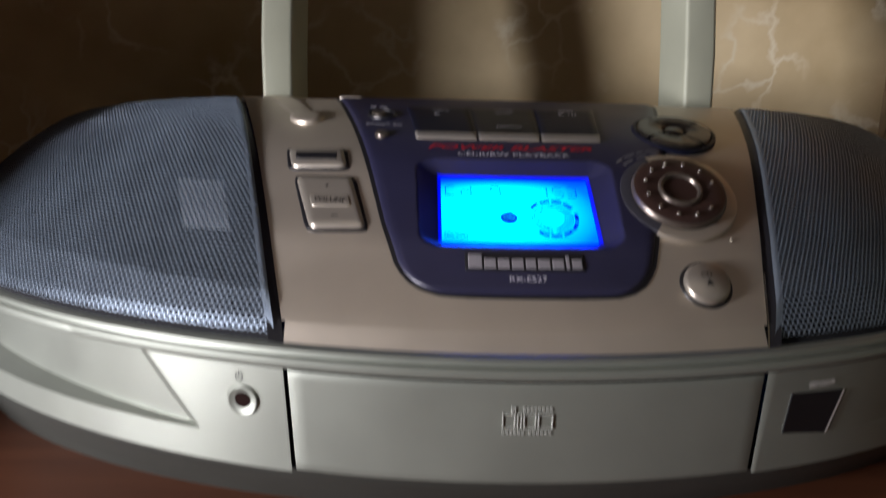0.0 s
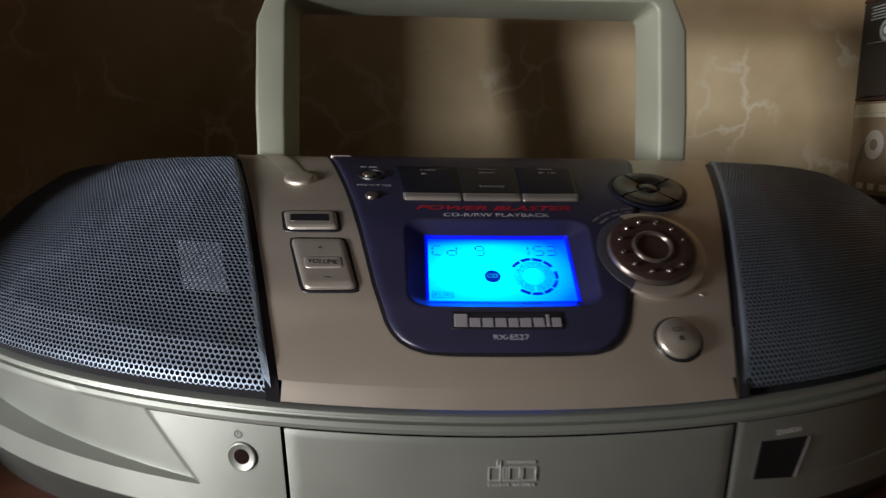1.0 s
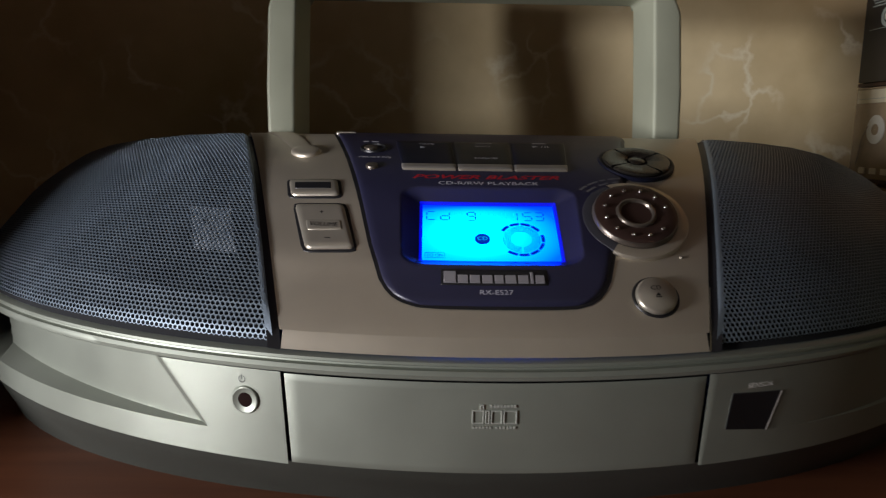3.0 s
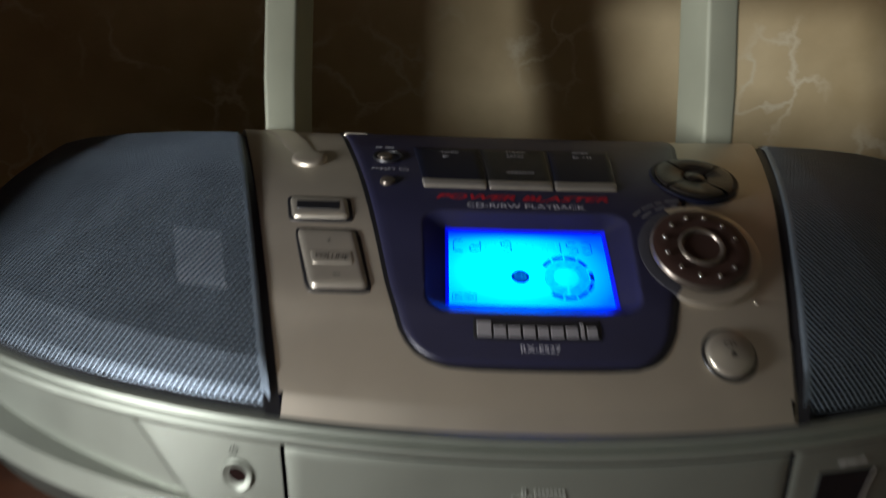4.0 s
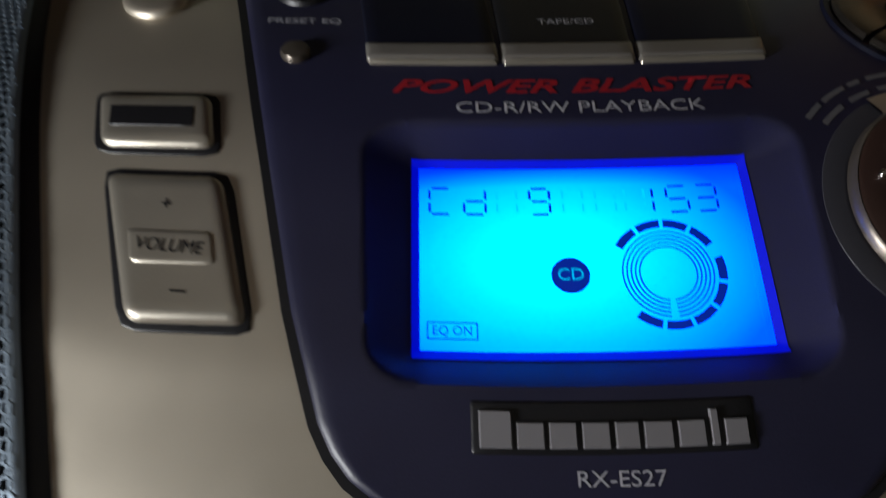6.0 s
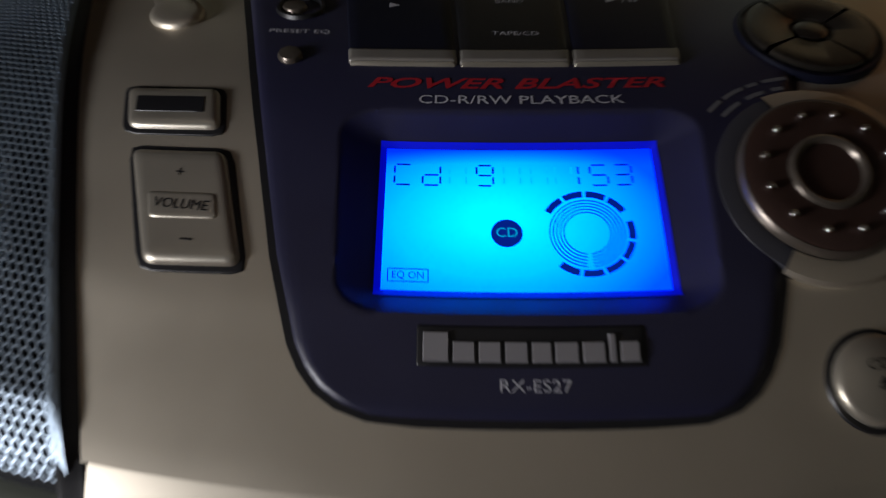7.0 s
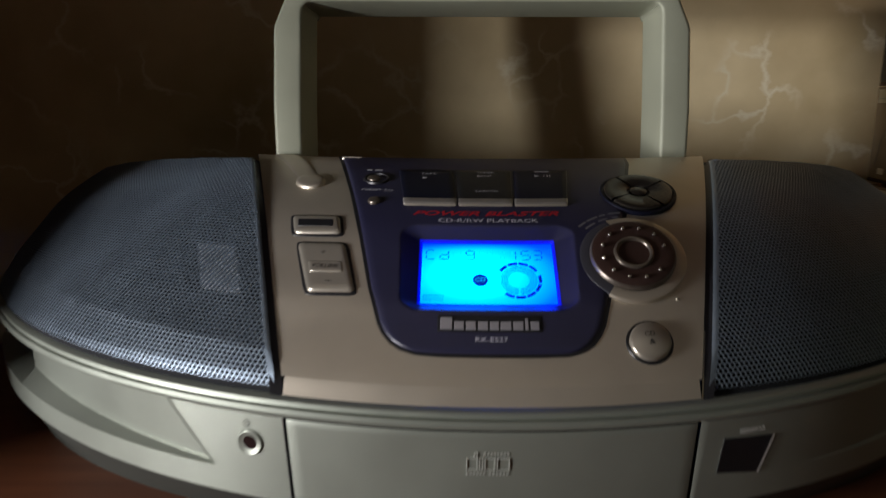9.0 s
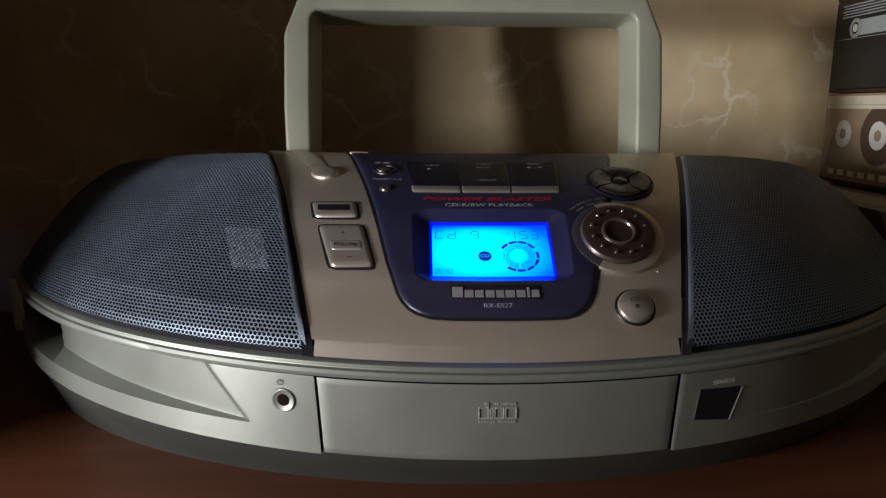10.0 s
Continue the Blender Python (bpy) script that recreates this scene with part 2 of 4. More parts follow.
def seam(d):
    """Half the width of the control panel at depth d."""
    return 0.0792 + 0.336 * d

# ---- stereo ----
stereo = tagged(new("portable_stereo"), "silver oval portable disc stereo with a lit blue display", "stereo")

# control panel: silver sheet with a rolled front lip, open under the display
REC_X, REC_D0, REC_D1 = 0.0375, 0.0285, 0.0700


def panel_at(u, v):
    d = 0.0074 + v * 0.1676
    return shell((2 * u - 1) * (seam(d) - 0.0014), d)


def panel_keep(u, v):
    d = 0.0074 + v * 0.1676
    return not (abs((2 * u - 1) * seam(d)) < REC_X and REC_D0 < d < REC_D1)


control_panel = part("control_panel", grid_mesh(panel_at, 60, 90, panel_keep), SILVER, stereo, "warm silver control panel")
bm = grid_mesh(lambda u, v: shell((2 * u - 1) * 0.0790, 0.0032 + v * 0.0042), 40, 4)
part("panel_lip", bm, SILVER, stereo, "bright bevelled front lip")


# Narrow strip added to draw the lit glint on the panel's right side edge.
bm = grid_mesh(lambda u, v: shell(seam(0.003 + v * 0.02) - 0.0014 + u * 0.0007, 0.003 + v * 0.02, 0.0005 - 0.0003 * u), 2, 12)
part("panel_glint", bm, SILVER, stereo, "thin silver strip added for the glint on the panel's side edge")

# speaker grilles: perforated metal with real holes
PITCH = 0.0021
ARC = [0.0]
for n in range(1, 2001):
    d0, d1 = (n - 1) * 0.0001, n * 0.0001
    ARC.append(ARC[-1] + math.hypot(0.0001, height(d1) - height(d0)))


def depth_of(arc):
    return float(np.interp(arc, ARC, np.arange(len(ARC)) * 0.0001))


D_FRONT, D_REAR = 0.0045, 0.134


def rear(x):
    """Depth of the upper shell behind the rim at x."""
    return min(D_REAR, 0.262 - front(x))


def rim_fall(x, d, side):
    """How far the grille's edge rolls down near its border."""
    e = min((abs(x) - seam(d)) * 0.9, (0.315 - abs(x)) * 0.7)
    r = 0.005
    roll = 0.0036 - (0.0 if e > r else (r - math.sqrt(max(0.0, r * r - (r - max(e, 0)) ** 2))) * 0.75)
    steep = 0.0095 + 0.05 * max(0.0, abs(x) - 0.08)
    roll -= 0.25 * max(0.0, d - D_REAR + 0.012)
    return min(roll, -0.0003 + 0.0035 * min(1.0, max(0.0, d - D_FRONT) / steep))


def grille(side):
    bm = bmesh.new()
    rows = int((ARC[int(D_REAR / 0.0001)] - ARC[int(D_FRONT / 0.0001)]) / (PITCH * 0.866))
    cache = {}

    def vert(x, a, h):
        key = (round(x, 5), round(a, 5), h)
        if key not in cache:
            d = depth_of(a)
            cache[key] = bm.verts.new(shell(side * x, d, rim_fall(x, d, side) + h))
        return cache[key]

    a0 = ARC[int(D_FRONT / 0.0001)]
    R = PITCH / math.sqrt(3)
    for j in range(1, rows):
        a = a0 + j * PITCH * 0.866
        d = depth_of(a)
        n0 = int((seam(d) + 0.0012) / PITCH) - 1
        for i in range(n0, 170):
            x = (i + 0.5 * (j % 2)) * PITCH
            if x < seam(d) + 0.0030 or x > 0.312 or d > rear(x):
                continue
            hexes = [(x + R * math.sin(k * math.pi / 3), a + R * math.cos(k * math.pi / 3)) for k in range(6)]
            outer = [vert(px, pa, 0.0) for px, pa in hexes]
            inner = [vert(x + 0.79 * (px - x), a + 0.79 * (pa - a), 0.0) for px, pa in hexes]
            low = [vert(x + 0.74 * (px - x), a + 0.74 * (pa - a), -0.0007) for px, pa in hexes]
            for k in range(6):
                n = (k + 1) % 6
                bm.faces.new((outer[k], outer[n], inner[n], inner[k]))
                bm.faces.new((inner[k], inner[n], low[n], low[k]))
    return bm


def back_sheet(u, v, side):
    x = seam(0.05) - 0.022 + u * (0.313 - seam(0.05) + 0.022)
    d = 0.0035 + v * (rear(x) - 0.0035)
    return shell(side * max(x, seam(d) - 0.0012), d, -0.0018)


for side in (-1, 1):
    sp = part("speaker_grille", grille(side), MESH_METAL, stereo, "perforated blue-grey metal speaker grille")
    # Black sheet stands in for the dark inside of the speaker.
    bm = grid_mesh(lambda u, v: back_sheet(u, v, side), 40, 50)
    part("backing", bm, HOLLOW, sp, "black sheet standing in for the dark hollow behind the holes")
    # Left grille only: a paler patch just behind the holes.
    if side < 0:
        def pale_at(u, v):
            x = -0.123 + 0.019 * u - 0.009 * v + 0.001 * u * v
            d = 0.033 + 0.0205 * v
            return shell(x, d, 0.0016)
        part("inner_patch", grid_mesh(pale_at, 8, 8), PALE_PATCH, sp, "paler patch showing through the holes")
    def border_at(u, v):
        d = 0.0055 + v * (D_REAR - 0.0060)
        x = seam(d) + 0.0016 + 0.0026 * u
        return shell(side * x, d, rim_fall(x, d, side) - 0.0001)
    part("grille_border", grid_mesh(border_at, 4, 60), MESH_METAL, sp)
    # black channel between panel and grille
    bm = grid_mesh(lambda u, v: shell(side * (seam(0.003 + v * 0.131) - 0.0012 + u * 0.0050), 0.003 + v * 0.131, min(1.0, 0.25 + v * 12) * [-0.0012, -0.0008, 0.0004, 0.0010][round(u * 3)]), 3, 60)
    part("grille_edge", bm, BLACK, sp, "black edge strip")

# front shell: rim bead, band, tray bay, side cheeks
def sweep(name, section, x0, x1, n, material, parent, label=""):
    """A strip that follows the front curve; section is a row of (depth, height)."""
    m = len(section) - 1
    def at(u, v):
        x = x0 + u * (x1 - x0)
        k = round(v * m)
        d, z = section[k]
        return Vector((x, front(x) + d, z))
    return part(name, grid_mesh(at, n, m), material, parent, label)


XE = 0.313
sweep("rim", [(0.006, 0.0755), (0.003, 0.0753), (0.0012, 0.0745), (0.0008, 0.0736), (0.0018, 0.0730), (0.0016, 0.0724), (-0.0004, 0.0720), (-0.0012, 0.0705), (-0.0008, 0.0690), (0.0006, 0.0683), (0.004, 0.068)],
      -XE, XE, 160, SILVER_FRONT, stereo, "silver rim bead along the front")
# tray bay
sweep("tray_bay", [(0.003, 0.0695), (0.0045, 0.066), (0.0045, 0.036), (0.003, 0.0325)], -0.0795, 0.0795, 40, BLACK, stereo, "dark gap round the tray")


def tray_at(u, v):
    z = 0.0676 - v * 0.0340
    x = (2 * u - 1) * (0.0775 - 0.0024 * v)
    edge = min(min(u, 1 - u) * 0.15, min(v, 1 - v) * 0.033)
    return Vector((x, front(x) + 0.0002 + (0.0005 if edge < 0.0001 else 0.0), z))


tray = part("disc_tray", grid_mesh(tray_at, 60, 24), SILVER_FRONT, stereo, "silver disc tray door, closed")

for side in (-1, 1):
    def cheek(u, v, side=side):
        # rows: wall of the scoop, its sloping ledge, then the band below it
        xs0, z1 = 0.1084, 0.0435
        if u < 0.14:
            xr = 0.0
        elif u < 0.16:
            xr = 0.0022 * (u - 0.14) / 0.02
        else:
            xr = 0.0022 + (XE - 0.1106) * (u - 0.16) / 0.84
        deep = (min(1.0, xr / 0.0022) * 0.0016 + xr * 0.085 if side < 0 else xr * xr * 0.45) if u >= 0.14 else 0.0
        zi = min(0.062, z1 + deep / 2.1)
        if v < 0.5:
            z = 0.0683 - (0.0683 - zi) * v / 0.5
        elif v < 0.75:
            z = zi - (zi - z1) * (v - 0.5) / 0.25
        else:
            z = z1 - (z1 - 0.0330) * (v - 0.75) / 0.25
        xi = 0.0788 - 0.0024 * (0.0683 - z) / 0.0353
        xs = 0.110 + (z - 0.0455) * 0.0165 / 0.0205
        x = xi + (xs - xi) * u / 0.14 if u < 0.14 else min(XE, xs + xr)
        far = max(0.0, min(1.0, (x - 0.231) / 0.003)) * 0.035
        d = 0.0005 if u < 0.004 and side > 0 else 0.0
        if u >= 0.14 and v < 0.75:
            d = deep + far if v <= 0.5 else (deep + far * 0.8) * (z - z1) / max(1e-6, zi - z1)
        return Vector((side * x, front(x) + d, z))
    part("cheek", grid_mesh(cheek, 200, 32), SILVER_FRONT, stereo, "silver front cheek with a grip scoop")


def under(u, v):
    x = (2 * u - 1) * 0.282
    yb = 0.029 + 0.190 * (1 - math.sqrt(1 - (x / 0.285) ** 2))
    yt = front(x) + 0.0035
    z = [0.0335, 0.0325, 0.031, 0.020, 0.004, 0.0, 0.0][round(v * 6)]
    f = [-0.05, 0.0, 0.03, 0.35, 0.9, 1.0, 1.6][round(v * 6)]
    return Vector((x, yt + f * (yb - yt), z))


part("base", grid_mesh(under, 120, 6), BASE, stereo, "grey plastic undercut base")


def back_at(u, v):
    x = (2 * u - 1) * 0.312
    k = round(v * 5)
    d = rear(x)
    top = height(d, x)
    drop = (top - 0.06) * 0.25
    return Vector((x, front(x) + d + [-0.003, 0.006, 0.020, 0.034, 0.036, 0.010][k], [top - 0.001, top - 0.003, top - drop, top - 2.2 * drop, 0.02, 0.0][k]))


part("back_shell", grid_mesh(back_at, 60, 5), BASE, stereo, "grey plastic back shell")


# carrying handle
def handle():
    bm = bmesh.new()
    lean = math.tan(radians(11))
    def place(x, s, o):
        return Vector((x + 0.0005, 0.163 + s * lean + o, 0.144 + s))
    outer = [(-0.1165, 0.0), (-0.1182, 0.035), (-0.1182, 0.080), (-0.108, 0.106), (0.108, 0.106), (0.1182, 0.080), (0.1182, 0.035), (0.1165, 0.0)]
    inner = [(-0.1012, 0.0), (-0.1020, 0.035), (-0.1020, 0.0905), (-0.0985, 0.0945), (0.0985, 0.0945), (0.1020, 0.0905), (0.1020, 0.035), (0.1012, 0.0)]
    # the opening narrows towards the back
    rows = []
    for (xo, zo), (xi, zi) in zip(outer, inner):
        xb, zb = xi * 0.970, min(zi, 0.0885)
        rows.append([bm.verts.new(place(xo, zo, -0.007)), bm.verts.new(place(xi, zi, -0.007)), bm.verts.new(place(xb, zb, 0.026)), bm.verts.new(place(xo, zo, 0.026))])
    for a, b in zip(rows, rows[1:]):
        for k in range(4):
            n = (k + 1) % 4
            bm.faces.new((a[k], a[n], b[n], b[k]))
    bm.faces.new(rows[0])
    bm.faces.new(rows[-1])
    bmesh.ops.bevel(bm, geom=bm.edges[:], offset=0.0022, segments=3, affect="EDGES", profile=0.6)
    return bm


part("handle", handle(), HANDLE, stereo, "grey-green plastic carrying handle, raised")


def neck_at(u, v):
    """The flat-topped neck that runs from the handle's foot forward to its pivot."""
    f = u
    x = -0.1082 + 0.0227 * f ** 0.9
    half = 0.0094 - 0.0022 * f
    q = 2 * v - 1
    lift = 0.0012 * (1 - abs(q) ** 5) - 0.0003 - 0.0006 * f
    return shell(x + q * half, 0.146 - 0.043 * f, lift)


part("handle_neck", grid_mesh(neck_at, 14, 40), SILVER, stereo, "low flat neck of the handle")
for side in (-1, 1):
    bm = bmesh.new()
    x = 0.2880
    box(bm, min(side * x, side * (x + 0.008)), max(side * x, side * (x + 0.008)), front(x) + 0.003, front(x) + 0.020, 0.036, 0.0715, 0.002)
    part("end_strut", bm, SILVER_FRONT, stereo, "silver strut closing the side grip")

# ---- things on the control panel ----
def s_of(d):
    return float(np.interp(d, np.arange(len(ARC)) * 0.0001, ARC))


def on(x, s, h):
    """A place on the shell at x and arc length s from the rim."""
    return shell(x, depth_of(s), h)


def patch(corners, h, edge, n=18, base=-0.0002, radius=0.0):
    """A raised cushion over four corners (x, depth): rounded edges, optional rounded corners."""
    c = [Vector((x, s_of(d), 0)) for x, d in corners]
    w = ((c[1] - c[0]).length + (c[2] - c[3]).length) / 2
    l = ((c[3] - c[0]).length + (c[2] - c[1]).length) / 2
    r = max(radius, 1e-5)
    stops = lambda size: [0, edge * 0.15 / size, edge * 0.45 / size, edge / size] + [edge / size + (1 - 2 * edge / size) * k / n for k in range(1, n)] + [1 - edge / size, 1 - edge * 0.45 / size, 1 - edge * 0.15 / size, 1]
    us, vs = stops(w), stops(l)
    bm = bmesh.new()
    rows = []
    for u in us:
        row = []
        for v in vs:
            # pull the corners in to a round
            pu, pv = (u - 0.5) * w, (v - 0.5) * l
            qx, qy = abs(pu) - (w / 2 - r), abs(pv) - (l / 2 - r)
            if qx > 0 and qy > 0:
                m = max(qx, qy)
                k = m / math.hypot(qx, qy)
                pu = math.copysign(w / 2 - r + qx * k, pu)
                pv = math.copysign(l / 2 - r + qy * k, pv)
            e = min(min(u, 1 - u) * w, min(v, 1 - v) * l)
            t = min(1.0, e / edge)
            hh = base + (h - base) * math.sqrt(max(0.0, 1 - (1 - t) ** 2))
            fu, fv = pu / w + 0.5, pv / l + 0.5
            p = (c[0] * (1 - fu) + c[1] * fu) * (1 - fv) + (c[3] * (1 - fu) + c[2] * fu) * fv
            row.append(bm.verts.new(on(p.x, p.y, hh)))
        rows.append(row)
    for i in range(len(us) - 1):
        for j in range(len(vs) - 1):
            bm.faces.new((rows[i][j], rows[i + 1][j], rows[i + 1][j + 1], rows[i][j + 1]))
    return bm


def lathe(x, d, section, n=56, a0=0.0, a1=360.0, squash=1.0):
    """A turned form on the shell round (x, d): section is a row of (radius, lift)."""
    bm = bmesh.new()
    s = s_of(d)
    full = a1 - a0 >= 359.9
    cols = []
    for k in range(n if full else n + 1):
        a = radians(a0 + (a1 - a0) * k / n)
        cols.append([bm.verts.new(on(x + r * math.cos(a), s + squash * r * math.sin(a), h)) for r, h in section])
    for k in range(len(cols) if full else len(cols) - 1):
        p, q = cols[k], cols[(k + 1) % len(cols)]
        for i in range(len(section) - 1):
            bm.faces.new((p[i], q[i], q[i + 1], p[i + 1]))
    bmesh.ops.remove_doubles(bm, verts=bm.verts[:], dist=1e-6)
    return bm


def letters(name, text, place, size, material, parent, width=None, shear=0.0, label="", spacing=1.0, bold=0.0):
    """Writing laid by place(x, y) with its middle at (0, 0); width fits it to a length."""
    cu = bpy.data.curves.new(name, "FONT")
    cu.body, cu.size, cu.shear, cu.align_x, cu.align_y, cu.resolution_u = text, size, shear, "CENTER", "CENTER", 3
    cu.space_character, cu.offset = spacing, bold
    tmp = new("writing_draft", cu)
    me = bpy.data.meshes.new_from_object(tmp.evaluated_get(bpy.context.evaluated_depsgraph_get()))
    bpy.data.objects.remove(tmp)
    xs = [v.co.x for v in me.vertices]
    mid, k = (max(xs) + min(xs)) / 2, (width / (max(xs) - min(xs)) if width else 1.0)
    bm = bmesh.new()
    bm.from_mesh(me)
    bmesh.ops.subdivide_edges(bm, edges=[e for e in bm.edges if e.calc_length() > size * 0.6], cuts=1)
    for v in bm.verts:
        v.co = place((v.co.x - mid) * k, v.co.y)
    bpy.data.meshes.remove(me)
    return part(name, bm, material, parent, label, smooth=False)


def panel_place(x, d, h, turn=0.0):
    s, c, n = s_of(d), math.cos(radians(turn)), math.sin(radians(turn))
    return lambda px, py: on(x + px * c - py * n, s + px * n + py * c, h)


def bars(name, x, d, spans, tall, h, material, parent, turn=0.0, label=""):
    """Plain bars for writing: spans are (from, to) along the line."""
    bm = bmesh.new()
    pl = panel_place(x, d, h, turn)
    for a, b, *t in spans:
        t = t[0] if t else tall
        vs = [bm.verts.new(pl(px, py)) for px, py in ((a, -tall / 2), (b, -tall / 2), (b, t - tall / 2), (a, t - tall / 2))]
        bm.faces.new(vs)
    return part(name, bm, material, parent, label, smooth=False)


# navy display bezel, with a sloped well round the screen
LEFT = [(0.0176, -0.020), (0.0180, -0.029), (0.0193, -0.0345), (0.0212, -0.0383), (0.0238, -0.0411), (0.027, -0.0433), (0.040, -0.0483), (0.061, -0.0541), (0.094, -0.0630), (0.150, -0.0780)]
RIGHT = [(0.0176, 0.020), (0.0178, 0.030), (0.0190, 0.0355), (0.0210, 0.0393), (0.0236, 0.0420), (0.027, 0.0444), (0.036, 0.0480), (0.045, 0.0510), (0.072, 0.0612), (0.080, 0.0640), (0.085, 0.0660), (0.117, 0.0727), (0.131, 0.0765), (0.150, 0.0785)]


def lead(d, line):
    return float(np.interp(d, [p[0] for p in line], [p[1] for p in line]))


WELL = (0.0366, 0.0637, 0.0280)      # screen opening: depth from, to, half width
OUT = (0.0320, 0.0695, 0.0360, 0.0378)  # well's outer edge: depth from, to, half width low, high
BEZEL_H = 0.0013


def well_depth(x, d):
    f = min(1, max(0, (d - OUT[0]) / (OUT[1] - OUT[0])))
    half = OUT[2] + (OUT[3] - OUT[2]) * f
    ax = (half - abs(x)) / (half - WELL[2])
    ad = (d - OUT[0]) / (WELL[0] - OUT[0]) if d < (OUT[0] + OUT[1]) / 2 else (OUT[1] - d) / (OUT[1] - WELL[1])
    # rounded well corners
    qx, qd = 1 - ax, 1 - ad
    q = math.hypot(max(qx, 0), max(qd, 0)) if qx > 0 and qd > 0 else max(qx, qd)
    return min(1.0, max(0.0, 1 - q))


def bezel():
    ds = sorted(set([0.0176, 0.0177, 0.0180, 0.0185, 0.0191] + [0.0198 + 0.0008 * k for k in range(70)] + [0.077 + 0.003 * k for k in range(22)] + [WELL[0], WELL[1], 0.1405]))
    ds = [d for k, d in enumerate(ds) if d <= 0.1405 and (k == 0 or d - ds[k - 1] > 0.00005)]
    fr = [0, 0.002, 0.005, 0.010, 0.020, 0.035, 0.05] + [0.06 + 0.88 * k / 112 for k in range(113)] + [0.95, 0.965, 0.98, 0.990, 0.995, 0.998, 1]
    bm = bmesh.new()
    rows = []
    for d in ds:
        xl, xr = lead(d, LEFT), lead(d, RIGHT)
        row = []
        for f in fr:
            w = min(0.0392, -0.93 * xl, 0.93 * xr)
            x = xl + (f / 0.06) * (-w - xl) if f < 0.06 else xr - ((1 - f) / 0.06) * (xr - w) if f > 0.94 else w * (2 * (f - 0.06) / 0.88 - 1)
            e = min(x - xl, xr - x, (d - 0.0176) * 1.3)
            edge = math.sqrt(max(0.0, 1 - (1 - min(1.0, e / 0.0028)) ** 2))
            h = -0.0003 + (BEZEL_H + 0.0003) * edge
            w = well_depth(x, d)
            h -= (0.0046 + 0.0003) * (w ** 0.85)
            row.append((x, d, bm.verts.new(shell(x, d, h))))
        rows.append(row)
    for a, b in zip(rows, rows[1:]):
        for i in range(len(fr) - 1):
            q = (a[i], a[i + 1], b[i + 1], b[i])
            if all(abs(p[0]) < WELL[2] + 0.0002 and WELL[0] - 1e-5 <= p[1] <= WELL[1] + 1e-5 for p in q):
                continue
            bm.faces.new([p[2] for p in q])
    return bm


bez = part("display_bezel", bezel(), NAVY, stereo, "glossy navy plastic display surround")

SCR_H = -0.0044
screen = part("screen", grid_mesh(lambda u, v: shell((2 * u - 1) * 0.0290, 0.0360 + v * 0.0290, SCR_H), 30, 24), LCD, bez, "lit cyan-blue liquid crystal display")
SEG = mat("dark_blue_segment", (0.0, 0.01, 0.12), 0.3, emit=(0.0, 0.03, 0.55), power=0.55)
FAINT = mat("faint_blue_segment", (0.0, 0.01, 0.12), 0.3, emit=(0.0, 0.10, 1.0), power=8.6)
RINGS = mat("disc_ring_blue", (0.0, 0.01, 0.12), 0.3, emit=(0.0, 0.10, 0.9), power=1.2)
S_LO, S_HI = s_of(0.0366), s_of(0.0645)


def on_screen(u, v, h=0.0002):
    """A place on the screen: u from its left, v from its foot, 0 to 1."""
    return on((u - 0.5) * 0.0564, S_LO + v * (S_HI - S_LO), SCR_H + h)


SW, SH = 0.0564, S_HI - S_LO


def strip(bm, pts, w):
    """A thin flat line on the screen through points in metres from its lower left corner."""
    for (ax, ay), (bx, by) in zip(pts, pts[1:]):
        dx, dy = bx - ax, by - ay
        k = w / 2 / math.hypot(dx, dy)
        nx, ny = -dy * k, dx * k
        bm.faces.new([bm.verts.new(on_screen(x / SW, y / SH)) for x, y in ((ax + nx, ay + ny), (ax - nx, ay - ny), (bx - nx, by - ny), (bx + nx, by + ny))])


def digit(u0, u1, lit, material, name="digit"):
    x0, x1, y0, y1 = u0 * SW, u1 * SW, 0.715 * SH, 0.865 * SH
    ym, g = (y0 + y1) / 2, 0.0004
    segs = {"a": ((x0 + g, y1), (x1 - g, y1)), "b": ((x1, y1 - g), (x1, ym + g)), "c": ((x1, ym - g), (x1, y0 + g)), "d": ((x0 + g, y0), (x1 - g, y0)),
            "e": ((x0, ym - g), (x0, y0 + g)), "f": ((x0, y1 - g), (x0, ym + g)), "g": ((x0 + g, ym), (x1 - g, ym))}
    bm = bmesh.new()
    for k in lit:
        strip(bm, segs[k], 0.00045)
    return part(name, bm, material, screen, smooth=False)


for u0, u1, lit in ((0.035, 0.10, "adef"), (0.140, 0.205, "bcdeg"), (0.340, 0.400, "abcdfg"), (0.715, 0.716, "bc"), (0.760, 0.825, "acdfg"), (0.850, 0.915, "abcdg")):
    digit(u0, u1, lit, SEG)
for u0, u1 in ((0.24, 0.30), (0.44, 0.50), (0.54, 0.60), (0.63, 0.69)):
    digit(u0, u1, "bcef", FAINT, "unlit_digit")


def ring_piece(cu, cv, r0, r1, a0, a1, n):
    bm = bmesh.new()
    cx, cy = cu * SW, cv * SH
    rows = []
    for k in range(n + 1):
        a = radians(a0 + (a1 - a0) * k / n)
        rows.append([bm.verts.new(on_screen((cx + r * math.cos(a)) / SW, (cy + r * math.sin(a)) / SH)) for r in (r0, r1)])
    for p, q in zip(rows, rows[1:]):
        bm.faces.new((p[0], p[1], q[1], q[0]))
    return bm


